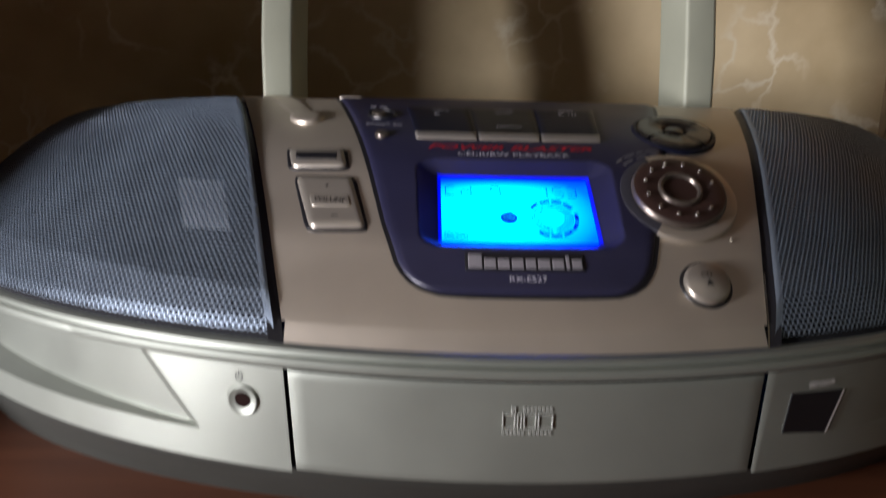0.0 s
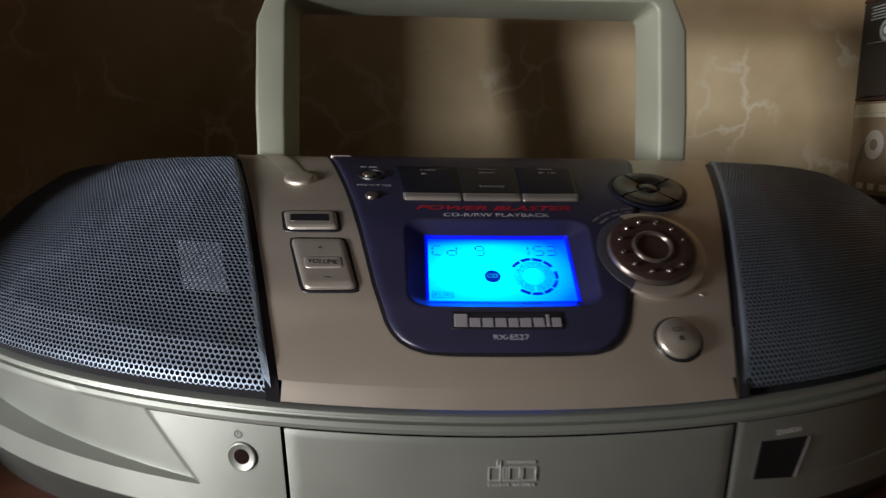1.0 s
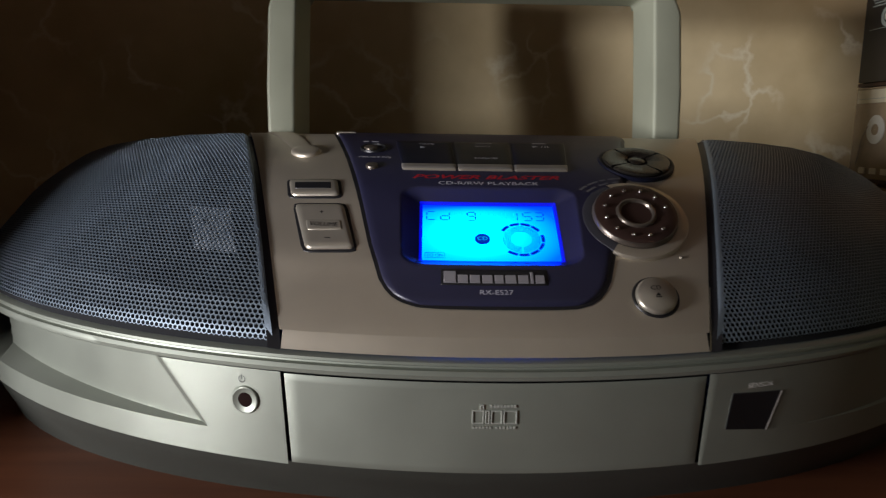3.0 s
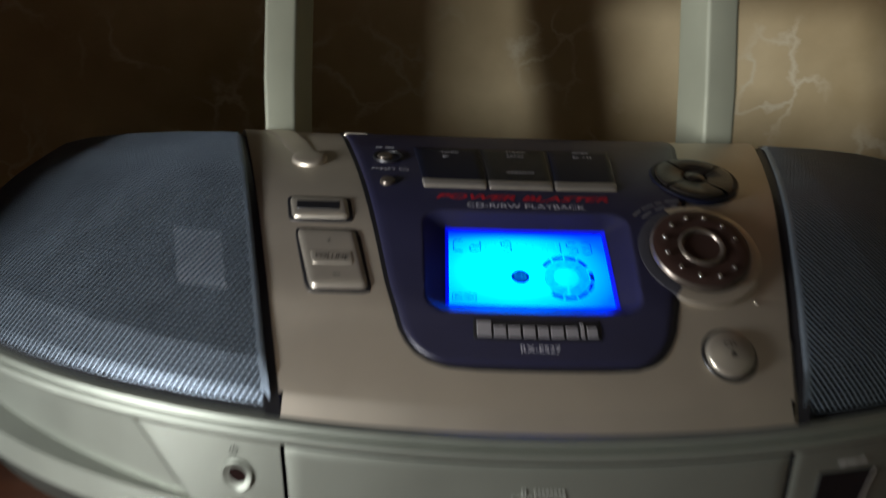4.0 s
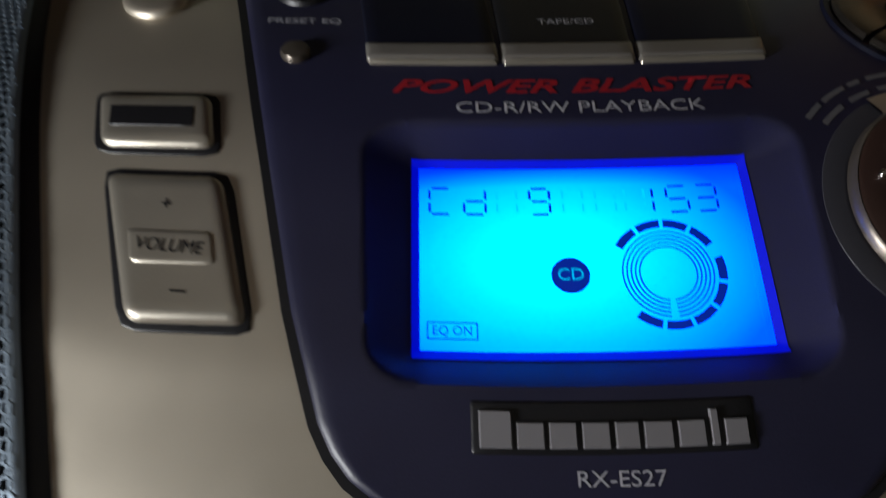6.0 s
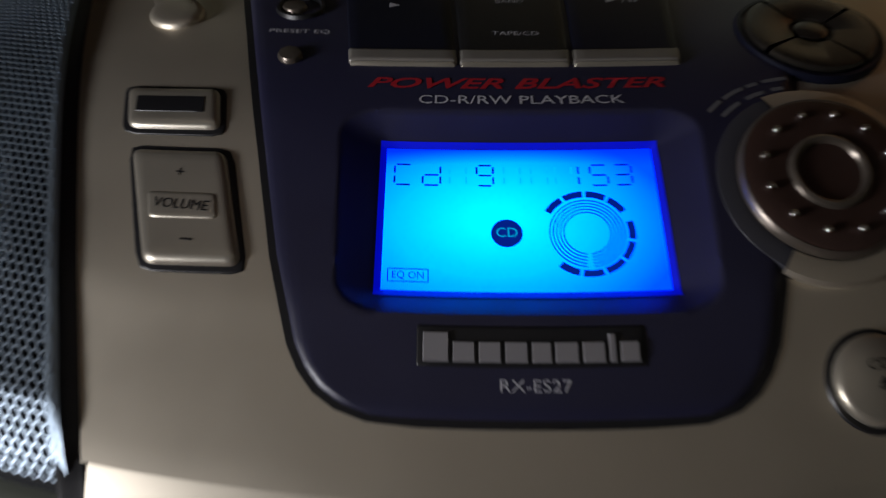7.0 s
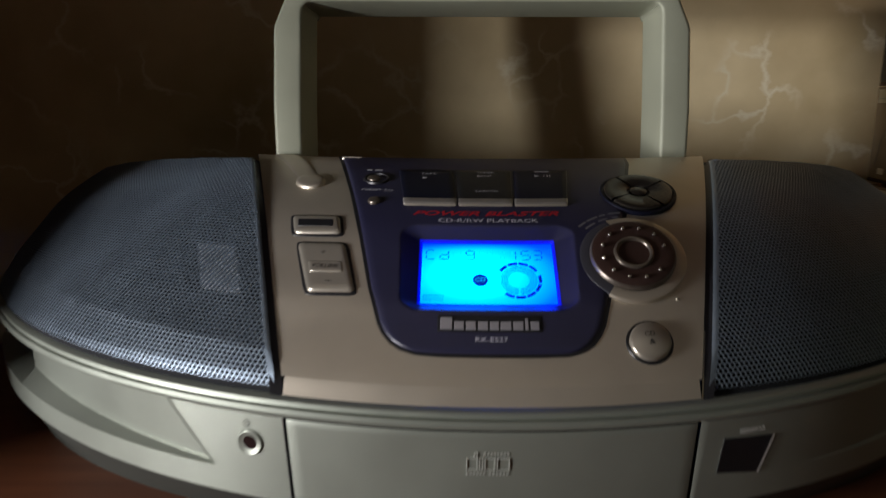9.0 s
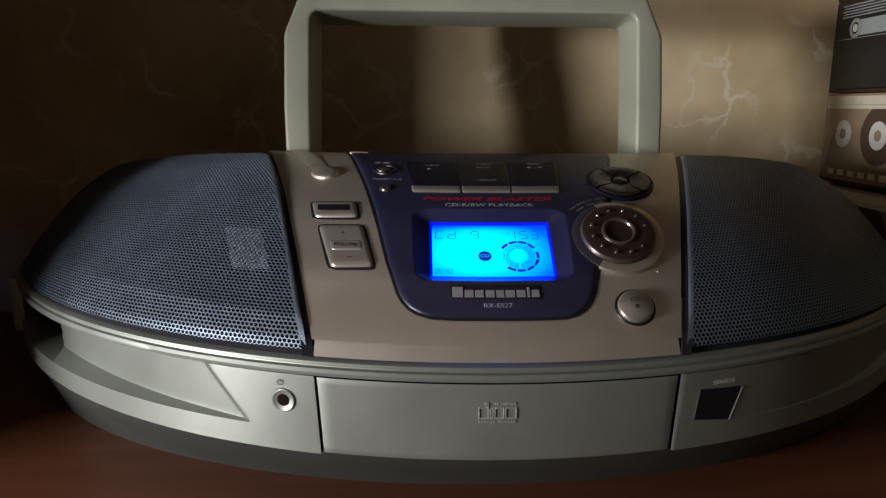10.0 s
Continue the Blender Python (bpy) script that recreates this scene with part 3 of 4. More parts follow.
CU, CV = 0.728, 0.388
for a0 in (30, 60, 90, 120, -132, -102, -72, -42, -12):
    part("level_segment", ring_piece(CU, CV, 0.0083, 0.0098, a0 + 2, a0 + 28, 8), SEG, screen, smooth=False)
for r in (0.0046, 0.0053, 0.0060, 0.0067, 0.0074):
    part("disc_ring", ring_piece(CU, CV, r, r + 0.00032, -85, 265, 48), RINGS, screen, smooth=False)
part("disc_mark", ring_piece(0.442, 0.388, 0.0, 0.0032, 0, 360, 32), SEG, screen, smooth=False)
letters("mark_writing", "CD", lambda px, py: on_screen(0.442 + px / SW, 0.388 + py / SH, 0.0004), 0.0030, mat("cyan_gap", (0, 0.1, 0.2), 0.3, emit=(0.0, 0.6, 1.0), power=1.0), screen, 0.0042)
bm = bmesh.new()
x0, x1, y0, y1 = 0.025 * SW, 0.165 * SW, 0.065 * SH, 0.145 * SH
strip(bm, [(x0, y0), (x1, y0), (x1, y1), (x0, y1), (x0, y0)], 0.00022)
part("mode_frame", bm, SEG, screen, smooth=False)
letters("mode_writing", "EQ ON", lambda px, py: on_screen(0.095 + px / SW, 0.105 + py / SH), 0.0022, SEG, screen, 0.0062)

# added blue strip whose emission paints the halo round the screen
def halo_sheet():
    bm = bmesh.new()
    n = 40
    sides = [((-1, 0), (1, 0)), ((1, 0), (1, 1)), ((1, 1), (-1, 1)), ((-1, 1), (-1, 0))]
    for (sa, va), (sb, vb) in sides:
        rows = []
        for k in range(n + 1):
            f = k / n
            sx, vv = sa + (sb - sa) * f, va + (vb - va) * f
            row = []
            for o in (0.0, 0.5, 1.0):
                x = sx * (WELL[2] + o * 0.0013)
                d = WELL[0] - o * 0.0013 + vv * (WELL[1] - WELL[0] + o * 0.0024)
                row.append(bm.verts.new(shell(x, d, BEZEL_H - 0.0049 * well_depth(x, d) ** 0.85 + 0.0002)))
            rows.append(row)
        for p, q in zip(rows, rows[1:]):
            for i in range(2):
                bm.faces.new((p[i], p[i + 1], q[i + 1], q[i]))
    bmesh.ops.remove_doubles(bm, verts=bm.verts[:], dist=1e-6)
    return bm


part("screen_halo", halo_sheet(), mat("blue_halo_glow", (0.01, 0.015, 0.30), 0.3, 0.0, 0.05, 80, emit=(0.0, 0.004, 1.0), power=0.55), bez, "added glowing blue strip standing in for the halo round the screen")

# flat black strip that paints the dark groove round the bezel
edge_line = [(x, s_of(d)) for d, x in LEFT[::-1]] + [(x, s_of(d)) for d, x in RIGHT]
fine = []
for (ax, ay), (bx, by) in zip(edge_line, edge_line[1:]):
    n = max(1, round(math.hypot(bx - ax, by - ay) / 0.002))
    fine += [(ax + (bx - ax) * k / n, ay + (by - ay) * k / n) for k in range(n)]
edge_line = fine + edge_line[-1:]
bm = bmesh.new()
rows = []
for k, (x, s) in enumerate(edge_line):
    (ax, ay), (bx, by) = edge_line[max(k - 1, 0)], edge_line[min(k + 1, len(edge_line) - 1)]
    n = Vector((by - ay, ax - bx)).normalized() * -1
    rows.append([bm.verts.new(on(x - n.x * o, s - n.y * o, 0.00035)) for o in (-0.0006, 0.0013)])
for p, q in zip(rows, rows[1:]):
    bm.faces.new((p[0], p[1], q[1], q[0]))
part("groove_shade", bm, BLACK, bez, "black strip painted in for the dark groove round the display surround")

# printed writing on the bezel
DIM = mat("dim_print", (0.13, 0.13, 0.145), 0.5)
T = BEZEL_H + 0.00012
letters("red_writing", "POWER BLASTER", panel_place(0.0, 0.0768, T), 0.0047, RED, bez, 0.0655, 0.35, "red slanted printed writing", bold=0.00010)
letters("white_writing", "CD-R/RW PLAYBACK", panel_place(0.0007, 0.0722, T), 0.0036, PRINT, bez, 0.0440, 0.0, "pale printed writing")
letters("model_writing", "RX-ES27", panel_place(0.0003, 0.0221, T), 0.0031, PRINT, bez, 0.0125)
letters("key_writing", "PRESET EQ", panel_place(-0.0510, 0.0952, T), 0.0025, PRINT, bez, 0.0150)
letters("key_writing", "TAPE", panel_place(-0.0270, 0.1130, 0.0021), 0.0030, PRINT, bez, 0.0078)
letters("key_writing", "TUNER", panel_place(0.0010, 0.1150, 0.0021), 0.0026, PRINT, bez, 0.0086)
letters("key_writing", "BAND", panel_place(0.0004, 0.1104, 0.0021), 0.0026, PRINT, bez, 0.0070)
letters("key_writing", "TAPE/CD", panel_place(0.0008, 0.0942, 0.0021), 0.0025, PRINT, bez, 0.0110)
bars("key_writing", -0.0545, 0.1180, [(-0.004, -0.0012), (0.0002, 0.004)], 0.0016, T, PRINT, bez)
bars("key_writing", 0.0290, 0.1160, [(-0.0035, 0.0035)], 0.0012, 0.0021, PRINT, bez)
for x, d in ((-0.0285, 0.1080), (0.0262, 0.1108)):
    pl = panel_place(x, d, 0.0021)
    bm = bmesh.new()
    bm.faces.new([bm.verts.new(pl(*p)) for p in ((-0.0013, -0.0014), (0.0015, 0.0), (-0.0013, 0.0014))])
    part("play_mark", bm, PRINT, bez, smooth=False)
bm = bmesh.new()
pl = panel_place(0.0305, 0.1108, 0.0021)
for a, w, lean in ((-0.0016, 0.0003, 0.0010), (0.0004, 0.0006, 0.0), (0.0017, 0.0006, 0.0)):
    bm.faces.new([bm.verts.new(pl(*p)) for p in ((a, -0.0013), (a + w, -0.0013), (a + w + lean, 0.0013), (a + lean, 0.0013))])
part("pause_mark", bm, PRINT, bez, smooth=False)
for k, (r, spans) in enumerate(((0.0292, [(-0.011, -0.0065), (-0.0055, 0.0005), (0.0015, 0.0045), (0.006, 0.012)]), (0.0262, [(-0.009, -0.003), (-0.001, 0.004), (0.006, 0.009)]))):
    bm = bmesh.new()
    for a, b in spans:
        n = 5
        row = []
        for j in range(n + 1):
            ang = radians(116) - (a + (b - a) * j / n) / r
            row.append([bm.verts.new(on(0.062 + q * math.cos(ang), s_of(0.052) + q * math.sin(ang), T)) for q in (r - 0.00055, r + 0.00055)])
        for p, q in zip(row, row[1:]):
            bm.faces.new((p[0], p[1], q[1], q[0]))
    part("curved_writing", bm, DIM, bez, smooth=False)

# maker's badge: plain bright blocks on a dark plate
badge = part("badge", patch([(-0.0208, 0.0245), (0.0204, 0.0245), (0.0204, 0.0304), (-0.0208, 0.0304)], BEZEL_H + 0.0003, 0.0006, 10, 0.0008, 0.0006), BLACK, bez, "black badge plate with bright blocks")
sB = s_of(0.0252)
for x0, w, t in ((-0.0196, 0.0048, 0.0064), (-0.0143, 0.0041, 0.0045), (-0.0097, 0.0041, 0.0045), (-0.0050, 0.0041, 0.0045), (-0.0003, 0.0036, 0.0045), (0.0038, 0.0043, 0.0045), (0.0087, 0.0041, 0.0045), (0.0134, 0.0014, 0.0062), (0.0154, 0.0036, 0.0045)):
    bm = bmesh.new()
    q = [(x0, 0), (x0 + w, 0), (x0 + w, t), (x0, t)]
    lo = [bm.verts.new(on(x, sB + y * 0.86, BEZEL_H)) for x, y in q]
    hi = [bm.verts.new(on(x + (0.00025 if x == x0 else -0.00025), sB + y * 0.86 + (0.00025 if y == 0 else -0.00025), BEZEL_H + 0.0009)) for x, y in q]
    bm.faces.new(hi)
    for k in range(4):
        n = (k + 1) % 4
        bm.faces.new((lo[k], lo[n], hi[n], hi[k]))
    part("block", bm, LOGO, badge, smooth=False)

# piano keys behind the screen
EDGE = mat("satin_silver_edge", (0.34, 0.32, 0.29), 0.36, 0.6, 0.05, 60, 0.08, 2500)
KEY = mat("dark_key_plastic", (0.007, 0.008, 0.018), 0.40, 0.0, 0.08, 60, 0.08, 2400, spec=0.2)
for x0, x1 in ((-0.0377, -0.0129), (-0.0125, 0.0125), (0.0129, 0.0377)):
    k = 1.06
    key = part("function_key", patch([(x0, 0.0832), (x1, 0.0832), (x1 * 1.13, 0.1195), (x0 * 1.13, 0.1195)], 0.0019, 0.0010, 10, 0.0), KEY if x0 != -0.0125 else BLACK, stereo, "dark piano key")
    part("key_edge", patch([(x0, 0.0829), (x1, 0.0829), (x1 * 1.015, 0.0878), (x0 * 1.015, 0.0878)], 0.0024, 0.0011, 10, 0.0010), EDGE, key, "satin silver key edge")
    part("key_lip", patch([(x0 + 0.0003, 0.0821), (x1 - 0.0003, 0.0821), (x1 - 0.0003, 0.0834), (x0 + 0.0003, 0.0834)], 0.0022, 0.0008, 10, 0.0), BUTTON, key, "thin bright lip")
for d, r in ((0.0848, 0.0030), (0.1065, 0.0033)):
    part("round_button", lathe(-0.0515 if d < 0.1 else -0.0540, d, [(r, 0.0008), (r, 0.0018), (r * 0.86, 0.0025), (r * 0.5, 0.0027), (0.0, 0.0028)], 28), PAD, stereo, "small dark silver round button")
part("button_ring", lathe(-0.0525, 0.1070, [(0.0050, 0.0012), (0.0055, 0.0022), (0.0062, 0.0022), (0.0066, 0.0012)], 36), BLACK, stereo)

# display-side buttons on the silver panel
sensor_btn = [(-0.0888, 0.0728), (-0.0662, 0.0740), (-0.0638, 0.0634), (-0.0858, 0.0623)]
def grow(c, k):
    mx, my = sum(p[0] for p in c) / 4, sum(p[1] for p in c) / 4
    return [(x + math.copysign(k, x - mx), y + math.copysign(k * 0.85, y - my)) for x, y in c]
power = part("power_key", patch(sensor_btn[::-1], 0.0017, 0.0022, 12, 0.0, 0.0022), BUTTON, stereo, "silver key with a dark window")
# Wider black patch under the key: its recess's shade as plain colour.
part("key_gap_shade", patch(grow(sensor_btn, 0.0012)[::-1], 0.0004, 0.0004, 8, 0.0, 0.0026), BLACK, power)
part("window", patch([(-0.0846, 0.0656), (-0.0681, 0.0665), (-0.0687, 0.0708), (-0.0853, 0.0699)], 0.0019, 0.0003, 8, 0.001, 0.0004), BLACK, power, "black rectangular window")
vol = [(-0.0834, 0.0579), (-0.0616, 0.0588), (-0.0546, 0.0375), (-0.0750, 0.0363)]
volume = part("volume_key", patch(vol[::-1], 0.0019, 0.0022, 16, 0.0, 0.0024), BUTTON, stereo, "silver volume rocker key")
# Same black patch for the shade round the volume key.
part("key_gap_shade", patch(grow(vol, 0.0012)[::-1], 0.0004, 0.0004, 8, 0.0, 0.0028), BLACK, volume)
cap = [(-0.0749, 0.0444), (-0.0609, 0.0452), (-0.0622, 0.0494), (-0.0764, 0.0488)]
part("name_frame", patch(grow(cap, 0.0004), 0.0023, 0.0008, 10, 0.0017, 0.0012), BUTTON, volume)
letters("key_writing", "VOLUME", panel_place(-0.0686, 0.0469, 0.00245), 0.0033, BLACK, volume, 0.0118, 0.15)
letters("key_writing", "+", panel_place(-0.0705, 0.0532, 0.00205), 0.0036, BLACK, volume)
letters("key_writing", "-", panel_place(-0.0663, 0.0412, 0.00205), 0.0045, BLACK, volume, 0.0026)

# tuning dial
DX, DD = 0.0617, 0.0530
RING = [(0.0240, -0.0004), (0.0240, 0.0010), (0.0234, 0.0017), (0.0200, 0.0022), (0.0190, 0.0020), (0.0188, 0.0)]
part("dial_ring", lathe(DX, DD, RING, 60, 236, 472), SILVER, stereo, "silver half of the ring round the dial")
part("dial_ring", lathe(DX, DD, [(r - 0.0006, h - 0.0003) for r, h in RING], 36, 112, 236), mat("slate_plastic", (0.050, 0.050, 0.062), 0.38, 0.1, 0.06, 60, 0.08, 2400), stereo, "slate grey half of the ring round the dial")
dial = part("dial", lathe(DX, DD, [(0.0186, 0.0), (0.0186, 0.0030), (0.0180, 0.0040), (0.0172, 0.0043), (0.0120, 0.0040), (0.0090, 0.0038), (0.0, 0.0036)], 72), BROWN, stereo, "dark brown turning dial with bright dots")
part("rim", lathe(DX, DD, [(0.0190, 0.0022), (0.0187, 0.0036), (0.0182, 0.0041), (0.0179, 0.0040)], 72), PAD, dial, "thin bright rim")
part("inner_ring", lathe(DX, DD, [(0.0089, 0.0038), (0.0086, 0.0046), (0.0079, 0.0049), (0.0072, 0.0046), (0.0068, 0.0038)], 48), PAD, dial, "raised silver-brown ring")
for k in range(12):
    a = radians(k * 30 + 12)
    if k == 11:
        continue
    bm = bmesh.new()
    bmesh.ops.create_uvsphere(bm, u_segments=10, v_segments=6, radius=0.0009, matrix=Matrix.Translation(on(DX + 0.0140 * math.cos(a), s_of(DD) + 0.0140 * math.sin(a), 0.0044)))
    part("dot", bm, CHROME, dial)
part("pointer", lathe(0.0774, 0.0348, [(0.0008, 0.0), (0.0006, 0.0006), (0.0, 0.0008)], 12), BUTTON, stereo)

part("hinge_boss", lathe(-0.0858, 0.1035, [(0.0077, 0.0), (0.0076, 0.0008), (0.0070, 0.0015), (0.0058, 0.0019), (0.0030, 0.0020), (0.0, 0.0020)], 40), SILVER, stereo, "silver rounded hinge boss")

# four-way pad
PX, PD = 0.0734, 0.0932
pad = part("pad_base", lathe(PX, PD, [(0.0192, -0.0002), (0.0192, 0.0012), (0.0187, 0.0019), (0.0177, 0.0019), (0.0174, 0.0012), (0.0, 0.0010)], 64), KEY, stereo, "round four-way key pad with a dark rim")
for k in range(4):
    a0, a1 = 45 + 90 * k + 2.5 - 14, 135 + 90 * k - 2.5 - 14
    part("pad_key", lathe(PX, PD, [(0.0170, 0.0010), (0.0170, 0.0022), (0.0164, 0.0028), (0.0150, 0.0029), (0.0060, 0.0022), (0.0054, 0.0017), (0.0052, 0.0010)], 20, a0, a1), PADKEY, pad, "dark silver wedge key")
part("pad_centre", lathe(PX, PD, [(0.0044, 0.0010), (0.0042, 0.0020), (0.0026, 0.0025), (0.0, 0.0026)], 28), PADKEY, pad)

# Raised bright strip draws the highlight on the rear left edge.
part("rear_glint", patch([(-0.0748, 0.1380), (-0.0640, 0.1380), (-0.0640, 0.1394), (-0.0753, 0.1394)], 0.0018, 0.0006, 10, 0.0), BUTTON, stereo, "thin bright strip added for the highlight along the rear edge")

# disc eject button
eject = part("eject_button", lathe(0.0622, 0.0205, [(0.0084, 0.0), (0.0084, 0.0015), (0.0080, 0.0022), (0.0072, 0.0026), (0.0, 0.0029)], 48), BUTTON, stereo, "round silver disc button")
# Black ring paints the shade in the gap round the button.
part("button_gap_shade", lathe(0.0622, 0.0205, [(0.0098, -0.0001), (0.0094, 0.0004), (0.0090, 0.0003), (0.0082, 0.0002)], 48), BLACK, eject)
letters("key_writing", "CD", panel_place(0.0619, 0.0223, 0.0030), 0.0028, BLACK, eject, 0.0042)
bm = bmesh.new()
pl = panel_place(0.0623, 0.0195, 0.0030)
bm.faces.new([bm.verts.new(pl(*p)) for p in ((-0.0012, 0.0), (0.0012, 0.0), (0.0, 0.0015))])
bm.faces.new([bm.verts.new(pl(*p)) for p in ((-0.0012, -0.0008), (0.0012, -0.0008), (0.0012, -0.0003), (-0.0012, -0.0003))])
part("eject_mark", bm, BLACK, eject, smooth=False)


# ---- things on the front ----
def front_place(x, z, h):
    """Writing on the front face, lifted by h towards the viewer."""
    return lambda px, py: Vector((x + px, front(x + px) - h, z + py))


def front_turned(x, z, section, n=40):
    bm = bmesh.new()
    cols = []
    for k in range(n):
        a = 2 * math.pi * k / n
        cols.append([bm.verts.new((x + r * math.cos(a), front(x + r * math.cos(a)) - h, z + r * math.sin(a))) for r, h in section])
    for k in range(n):
        p, q = cols[k], cols[(k + 1) % n]
        for i in range(len(section) - 1):
            bm.faces.new((p[i], q[i], q[i + 1], p[i + 1]))
    bmesh.ops.remove_doubles(bm, verts=bm.verts[:], dist=1e-6)
    return bm


socket = part("socket", front_turned(-0.0926, 0.0562, [(0.0054, 0.0), (0.0051, 0.0008), (0.0047, 0.0010), (0.0027, 0.0002), (0.0025, 0.0002)]), SILVER_FRONT, stereo, "small round standby button in a dished ring")
# Near-black disc stands in for the dark of the dish's hole.
part("socket_hole", front_turned(-0.0926, 0.0562, [(0.0028, 0.0003), (0.0018, 0.00034), (0.0, 0.00036)], 24), HOLE_DARK, socket, "dark red-brown disc standing in for the hole")
bm = bmesh.new()
for k in range(14):
    a0, a1 = [radians(115 + (425 - 115) * j / 14) for j in (k, k + 1)]
    pl = front_place(-0.0936, 0.0642, 0.00035)
    bm.faces.new([bm.verts.new(pl(r * math.cos(a), r * math.sin(a))) for r, a in ((0.0011, a0), (0.0014, a0), (0.0014, a1), (0.0011, a1))])
bm.faces.new([bm.verts.new(pl(*p)) for p in ((-0.00015, 0.0), (0.00015, 0.0), (0.00015, 0.0017), (-0.00015, 0.0017))])
part("standby_mark", bm, BLACK, stereo, smooth=False)

# remote sensor window
EDGE = mat("white_glint_and_print", (0.85, 0.84, 0.80), 0.4)
bm = bmesh.new()
pts = [(0.0866, 0.0463), (0.1040, 0.0443), (0.1098, 0.0591), (0.0887, 0.0601)]
lo = [bm.verts.new((x, front(x) + 0.001, z)) for x, z in pts]
hi = [bm.verts.new((x, front(x) - 0.0005, z)) for x, z in pts]
bm.faces.new(hi)
for k in range(4):
    bm.faces.new((lo[k], lo[(k + 1) % 4], hi[(k + 1) % 4], hi[k]))
eye_window = part("sensor_window", bm, BLACK, stereo, "dark slanted remote sensor window", smooth=False)
# White line paints the light caught on the window's slanted edge.
bm = bmesh.new()
(xa, za), (xb, zb) = pts[1], pts[2]
bm.faces.new([bm.verts.new((x, front(x) - h, z)) for x, z, h in ((xa, za, 0.0008), (xa + 0.0007, za, 0.0008), (xb + 0.0007, zb, 0.0008), (xb, zb, 0.0008))])
part("window_glint", bm, EDGE, eye_window, smooth=False)
letters("sensor_writing", "SENSOR", front_place(0.1005, 0.0625, 0.0005), 0.0027, EDGE, stereo, 0.0112)

# embossed plain mark on the tray: four block outlines, with bars for its small print
def block_outline(x0, x1, z0, z1, w):
    bm = bmesh.new()
    for a0, a1, b0, b1 in ((x0, x0 + w, z0, z1), (x1 - w, x1, z0, z1), (x0 + w, x1 - w, z0, z0 + w), (x0 + w, x1 - w, z1 - w, z1)):
        box(bm, a0, a1, front(x0) - 0.00028, front(x0) + 0.0004, b0, b1, 0.00008, 1)
    return part("mark_block", bm, MARK, tray, "embossed plain block outline", smooth=False)


MARK = mat("bright_emboss", (0.50, 0.52, 0.47), 0.35, 0.5, 0.05, 200)
for x0, x1, z0, z1 in ((-0.0094, -0.0052, 0.0528, 0.0578), (-0.0047, -0.0032, 0.0528, 0.0578), (-0.0027, 0.0013, 0.0528, 0.0578), (0.0018, 0.0066, 0.0528, 0.0578)):
    block_outline(x0, x1, z0, z1, 0.00042)
block_outline(-0.0066, -0.0052, 0.0578, 0.0600, 0.00042)
for x0, x1, z0, z1 in ((-0.0030, 0.0066, 0.0589, 0.0599), (-0.0094, -0.0020, 0.0509, 0.0518), (-0.0010, 0.0066, 0.0509, 0.0518)):
    bm = bmesh.new()
    k = int((x1 - x0) / 0.0012)
    for j in range(k):
        a0 = x0 + (x1 - x0) * j / k
        box(bm, a0, a0 + 0.0008, front(x0) - 0.00022, front(x0) + 0.0004, z0, z1, 0.00006, 1)
    part("mark_bar", bm, MARK, tray, "embossed plain bars", smooth=False)

# ---- cassette rack beside the stereo ----
RACK = Matrix.Translation((0.329, 0.321, 0)) @ Matrix.Rotation(radians(-91), 4, "Z")  # local x runs towards the viewer, -y faces the stereo


def rack_part(name, bm, material, parent, label="", smooth=True):
    ob = part(name, bm, material, parent, label, smooth)
    return ob


rack = tagged(new("cassette_rack"), "orange-brown wooden rack holding upright cassettes", "rack")
rack.matrix_world = RACK
bm = bmesh.new()
box(bm, -0.0085, 0.135, -0.0010, 0.014, 0.0, 0.36, 0.0012)
rack_part("backboard", bm, PINE, rack)
for z in (0.0455, 0.1205, 0.1937, 0.2669):
    bm = bmesh.new()
    box(bm, 0.000, 0.132, -0.0145, -0.0015, z, z + 0.0029, 0.0006)
    rack_part("ledge", bm, DARKWOOD, rack)

CREAM = mat("cream_label", (0.62, 0.57, 0.42), 0.6, 0, 0.06, 120)
CLEAR = mat("smoky_clear_case", (0.30, 0.23, 0.15), 0.18, 0.0, 0.15, 60)
REEL = mat("white_reel", (0.62, 0.62, 0.55), 0.5)
TAPE = mat("brown_tape", (0.07, 0.045, 0.03), 0.3)
INK = mat("pale_ink", (0.30, 0.34, 0.32), 0.6)


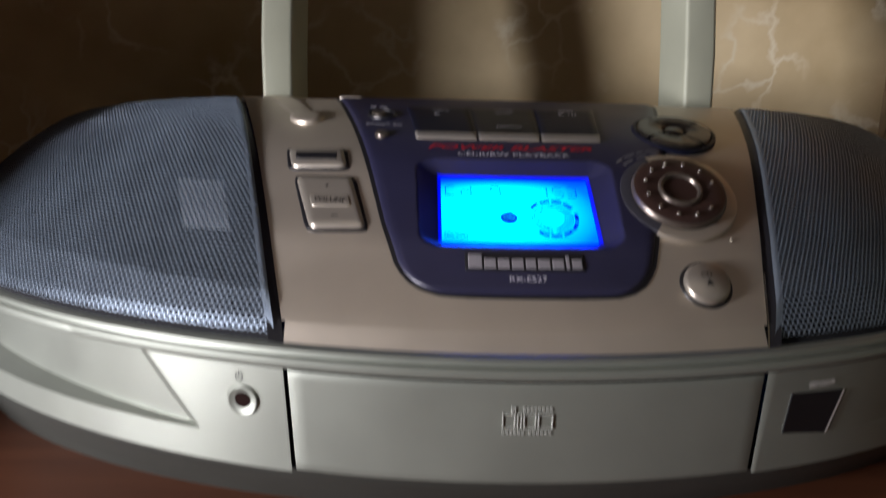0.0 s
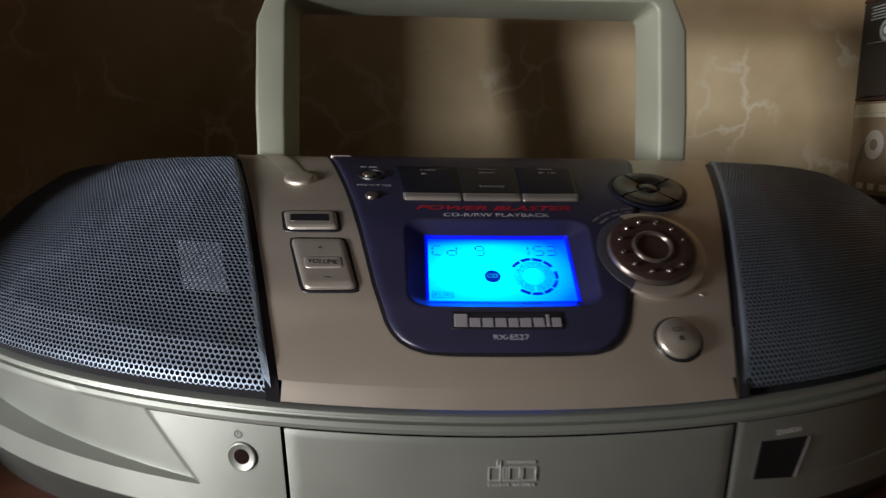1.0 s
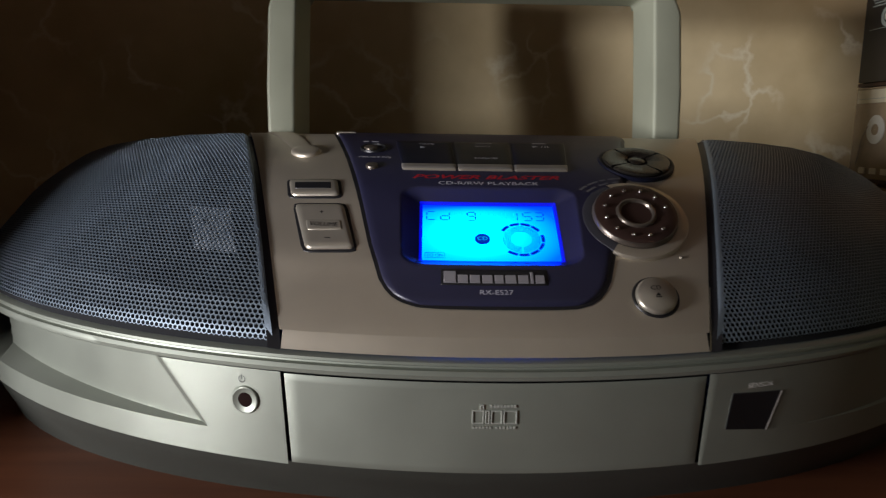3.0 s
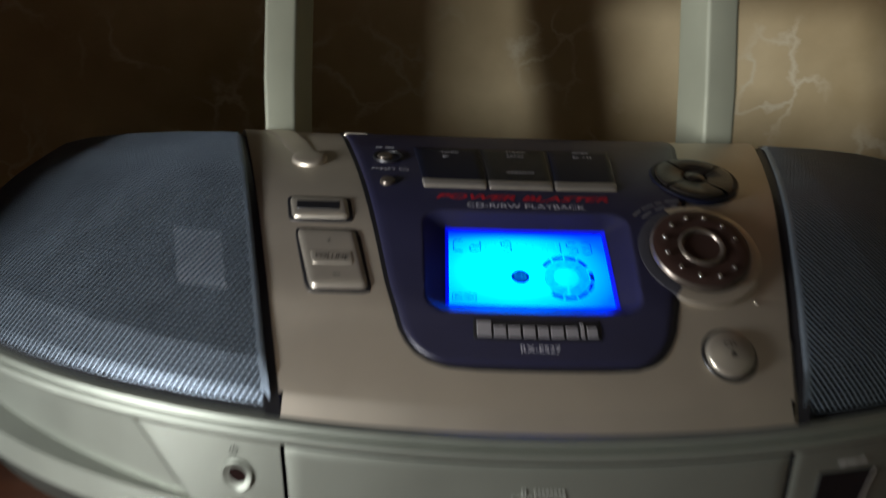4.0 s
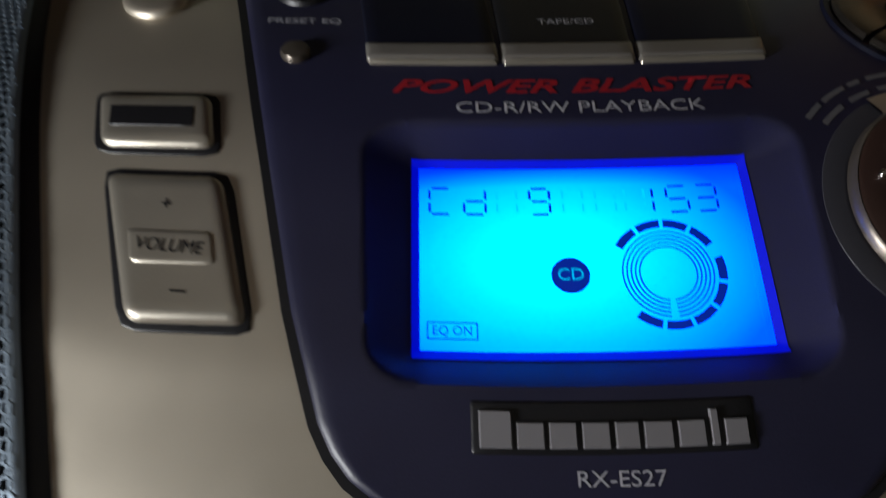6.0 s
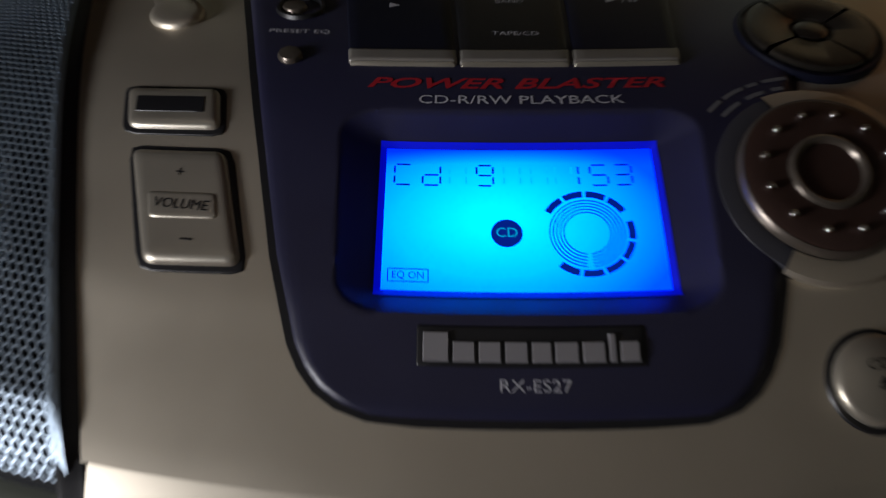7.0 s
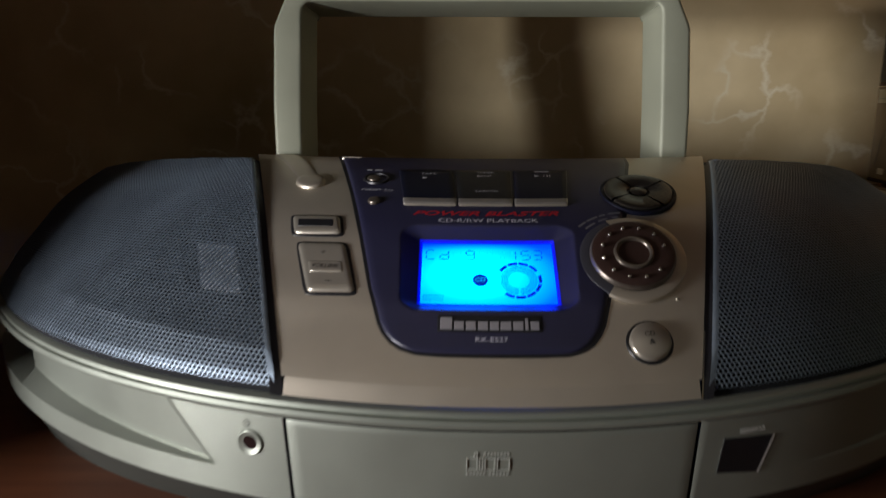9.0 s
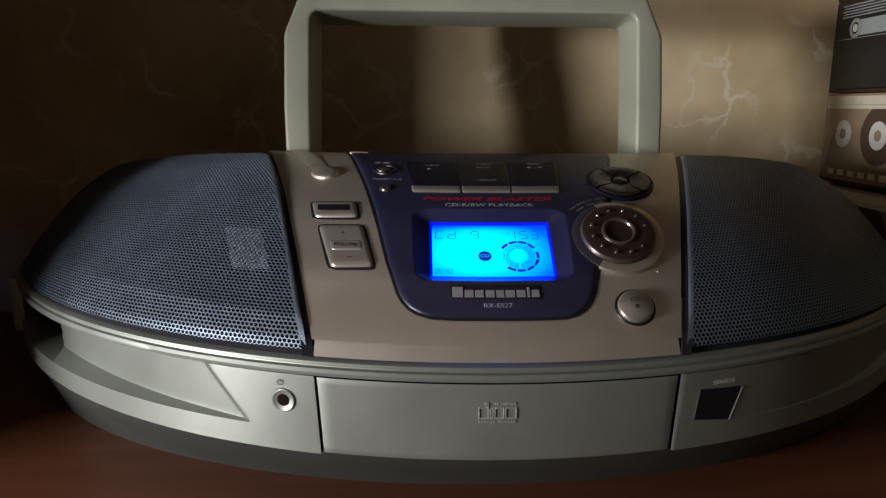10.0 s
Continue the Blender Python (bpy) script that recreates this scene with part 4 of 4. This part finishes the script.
def cassette(dark, z, label):
    c = tagged(new("cassette"), label, "cassette", "cassettes in the rack")
    c.matrix_world = RACK @ Matrix.Translation((0.0035, -0.0165, z))
    bm = bmesh.new()
    box(bm, 0, 0.109, 0, 0.0155, 0, 0.0695, 0.0010)
    part("case", bm, BLACK if dark else CLEAR, c)
    def face(name, x0, x1, z0, z1, h, material, text=""):
        bm = bmesh.new()
        box(bm, x0, x1, -h, 0.0002, z0, z1, 0.0001, 1)
        return part(name, bm, material, c, text)
    if dark:
        for k in range(5):
            face("print_bar", 0.010 + 0.002 * (k % 2), 0.100 - 0.003 * k, 0.0560 + 0.0022 * k, 0.0570 + 0.0022 * k, 0.0004, INK)
        face("label_strip", 0.008, 0.100, 0.0390, 0.0395, 0.0004, INK)
        face("window", 0.034, 0.075, 0.041, 0.053, 0.0003, INK)
    else:
        face("paper_label", 0.003, 0.106, 0.0575, 0.0675, 0.0006, CREAM, "cream paper label strip")
        face("label_line", 0.006, 0.103, 0.0605, 0.0609, 0.0008, INK)
        for k in range(6):
            face("foot_block", 0.014 + k * 0.014, 0.022 + k * 0.014, 0.004, 0.0085, 0.0008, CREAM)
    for x in (0.030, 0.076):
        def disc(name, r0, r1, h, material, text=""):
            bm = bmesh.new()
            n = 32
            zc = 0.0375 if not dark else 0.0470
            ring = [[bm.verts.new((x + r * math.cos(2 * math.pi * k / n), y, zc + r * math.sin(2 * math.pi * k / n))) for r, y in ((r1, 0), (r1, -h), (max(r0, 0.0002), -h))] for k in range(n)]
            for k in range(n):
                p, q = ring[k], ring[(k + 1) % n]
                for i in range(2):
                    bm.faces.new((p[i], q[i], q[i + 1], p[i + 1]))
            return part(name, bm, material, c, text)
        if not dark and x > 0.05:
            disc("tape_pack", 0.010, 0.0225, 0.0004, TAPE, "dark wound tape")
        if not dark:
            disc("reel", 0.0, 0.0108, 0.0007, REEL, "white reel")
            disc("hub", 0.0, 0.0042, 0.0010, CLEAR)
        else:
            disc("reel", 0.0045, 0.0075, 0.0007, INK)
            disc("hub", 0.0, 0.0030, 0.0009, REEL)
    if not dark:
        bm = bmesh.new()
        for (ax, az), (bx, bz) in zip([(0.0215, 0.040), (0.0150, 0.030), (0.0120, 0.016)], [(0.0150, 0.030), (0.0120, 0.016), (0.0100, 0.010)]):
            bm.faces.new([bm.verts.new(p) for p in ((ax, -0.0009, az), (ax - 0.0012, -0.0009, az), (bx - 0.0012, -0.0009, bz), (bx, -0.0009, bz))])
        part("tape_run", bm, TAPE, c, smooth=False)
    return c


cassette(True, 0.1967, "black cassette in its case with pale print, on the rack")
cassette(False, 0.1235, "clear cassette with white reels and a cream label strip")
cassette(False, 0.0485, "clear cassette with white reels, on the lowest ledge")

# ---- rest of the room, unseen behind the viewer; its colours set the bounce light ----
X0 = -1.1
slab("floor", X0, 2.2, -3.4, WALL_Y, -1.25, -1.2, DARKWOOD, "dark wooden room floor", "floor")
# Ceiling is made white as a reflector for the control panel.
slab("ceiling", X0, 2.2, -3.4, WALL_Y, 1.5, 1.6, CEILING, "unseen ceiling, white to bounce light onto the control panel", "ceiling")
slab("wall_south", X0, 2.2, -3.5, -3.4, -1.2, 1.5, PLASTER, "plain dim room wall", "wall")
# The green is made up, to tint the light bounced onto the stereo's right side.
slab("wall_east", 2.2, 2.3, -3.5, WALL_Y + 0.1, -1.2, 1.5, GREENISH, "unseen room wall tinted pale green for its bounce light", "wall")
# unseen wall; its opening is made up to sit behind the key lamp
bm = bmesh.new()
for y0, y1, z0, z1 in ((-3.5, -0.80, -1.2, 1.5), (-0.40, WALL_Y + 0.1, -1.2, 1.5), (-0.80, -0.40, -1.2, -0.14), (-0.80, -0.40, 0.38, 1.5)):
    box(bm, X0 - 0.1, X0, y0, y1, z0, z1)
tagged(part("wall_west", bm, PLASTER, smooth=False), "plain dim room wall, unseen, with an opening added at the lamp", "wall", kind="structure")
slab("cabinet_front", -0.475, 1.0, -0.33, -0.31, -1.2, -0.03, WOOD, "red-brown wooden cabinet front under the top", "cabinet")
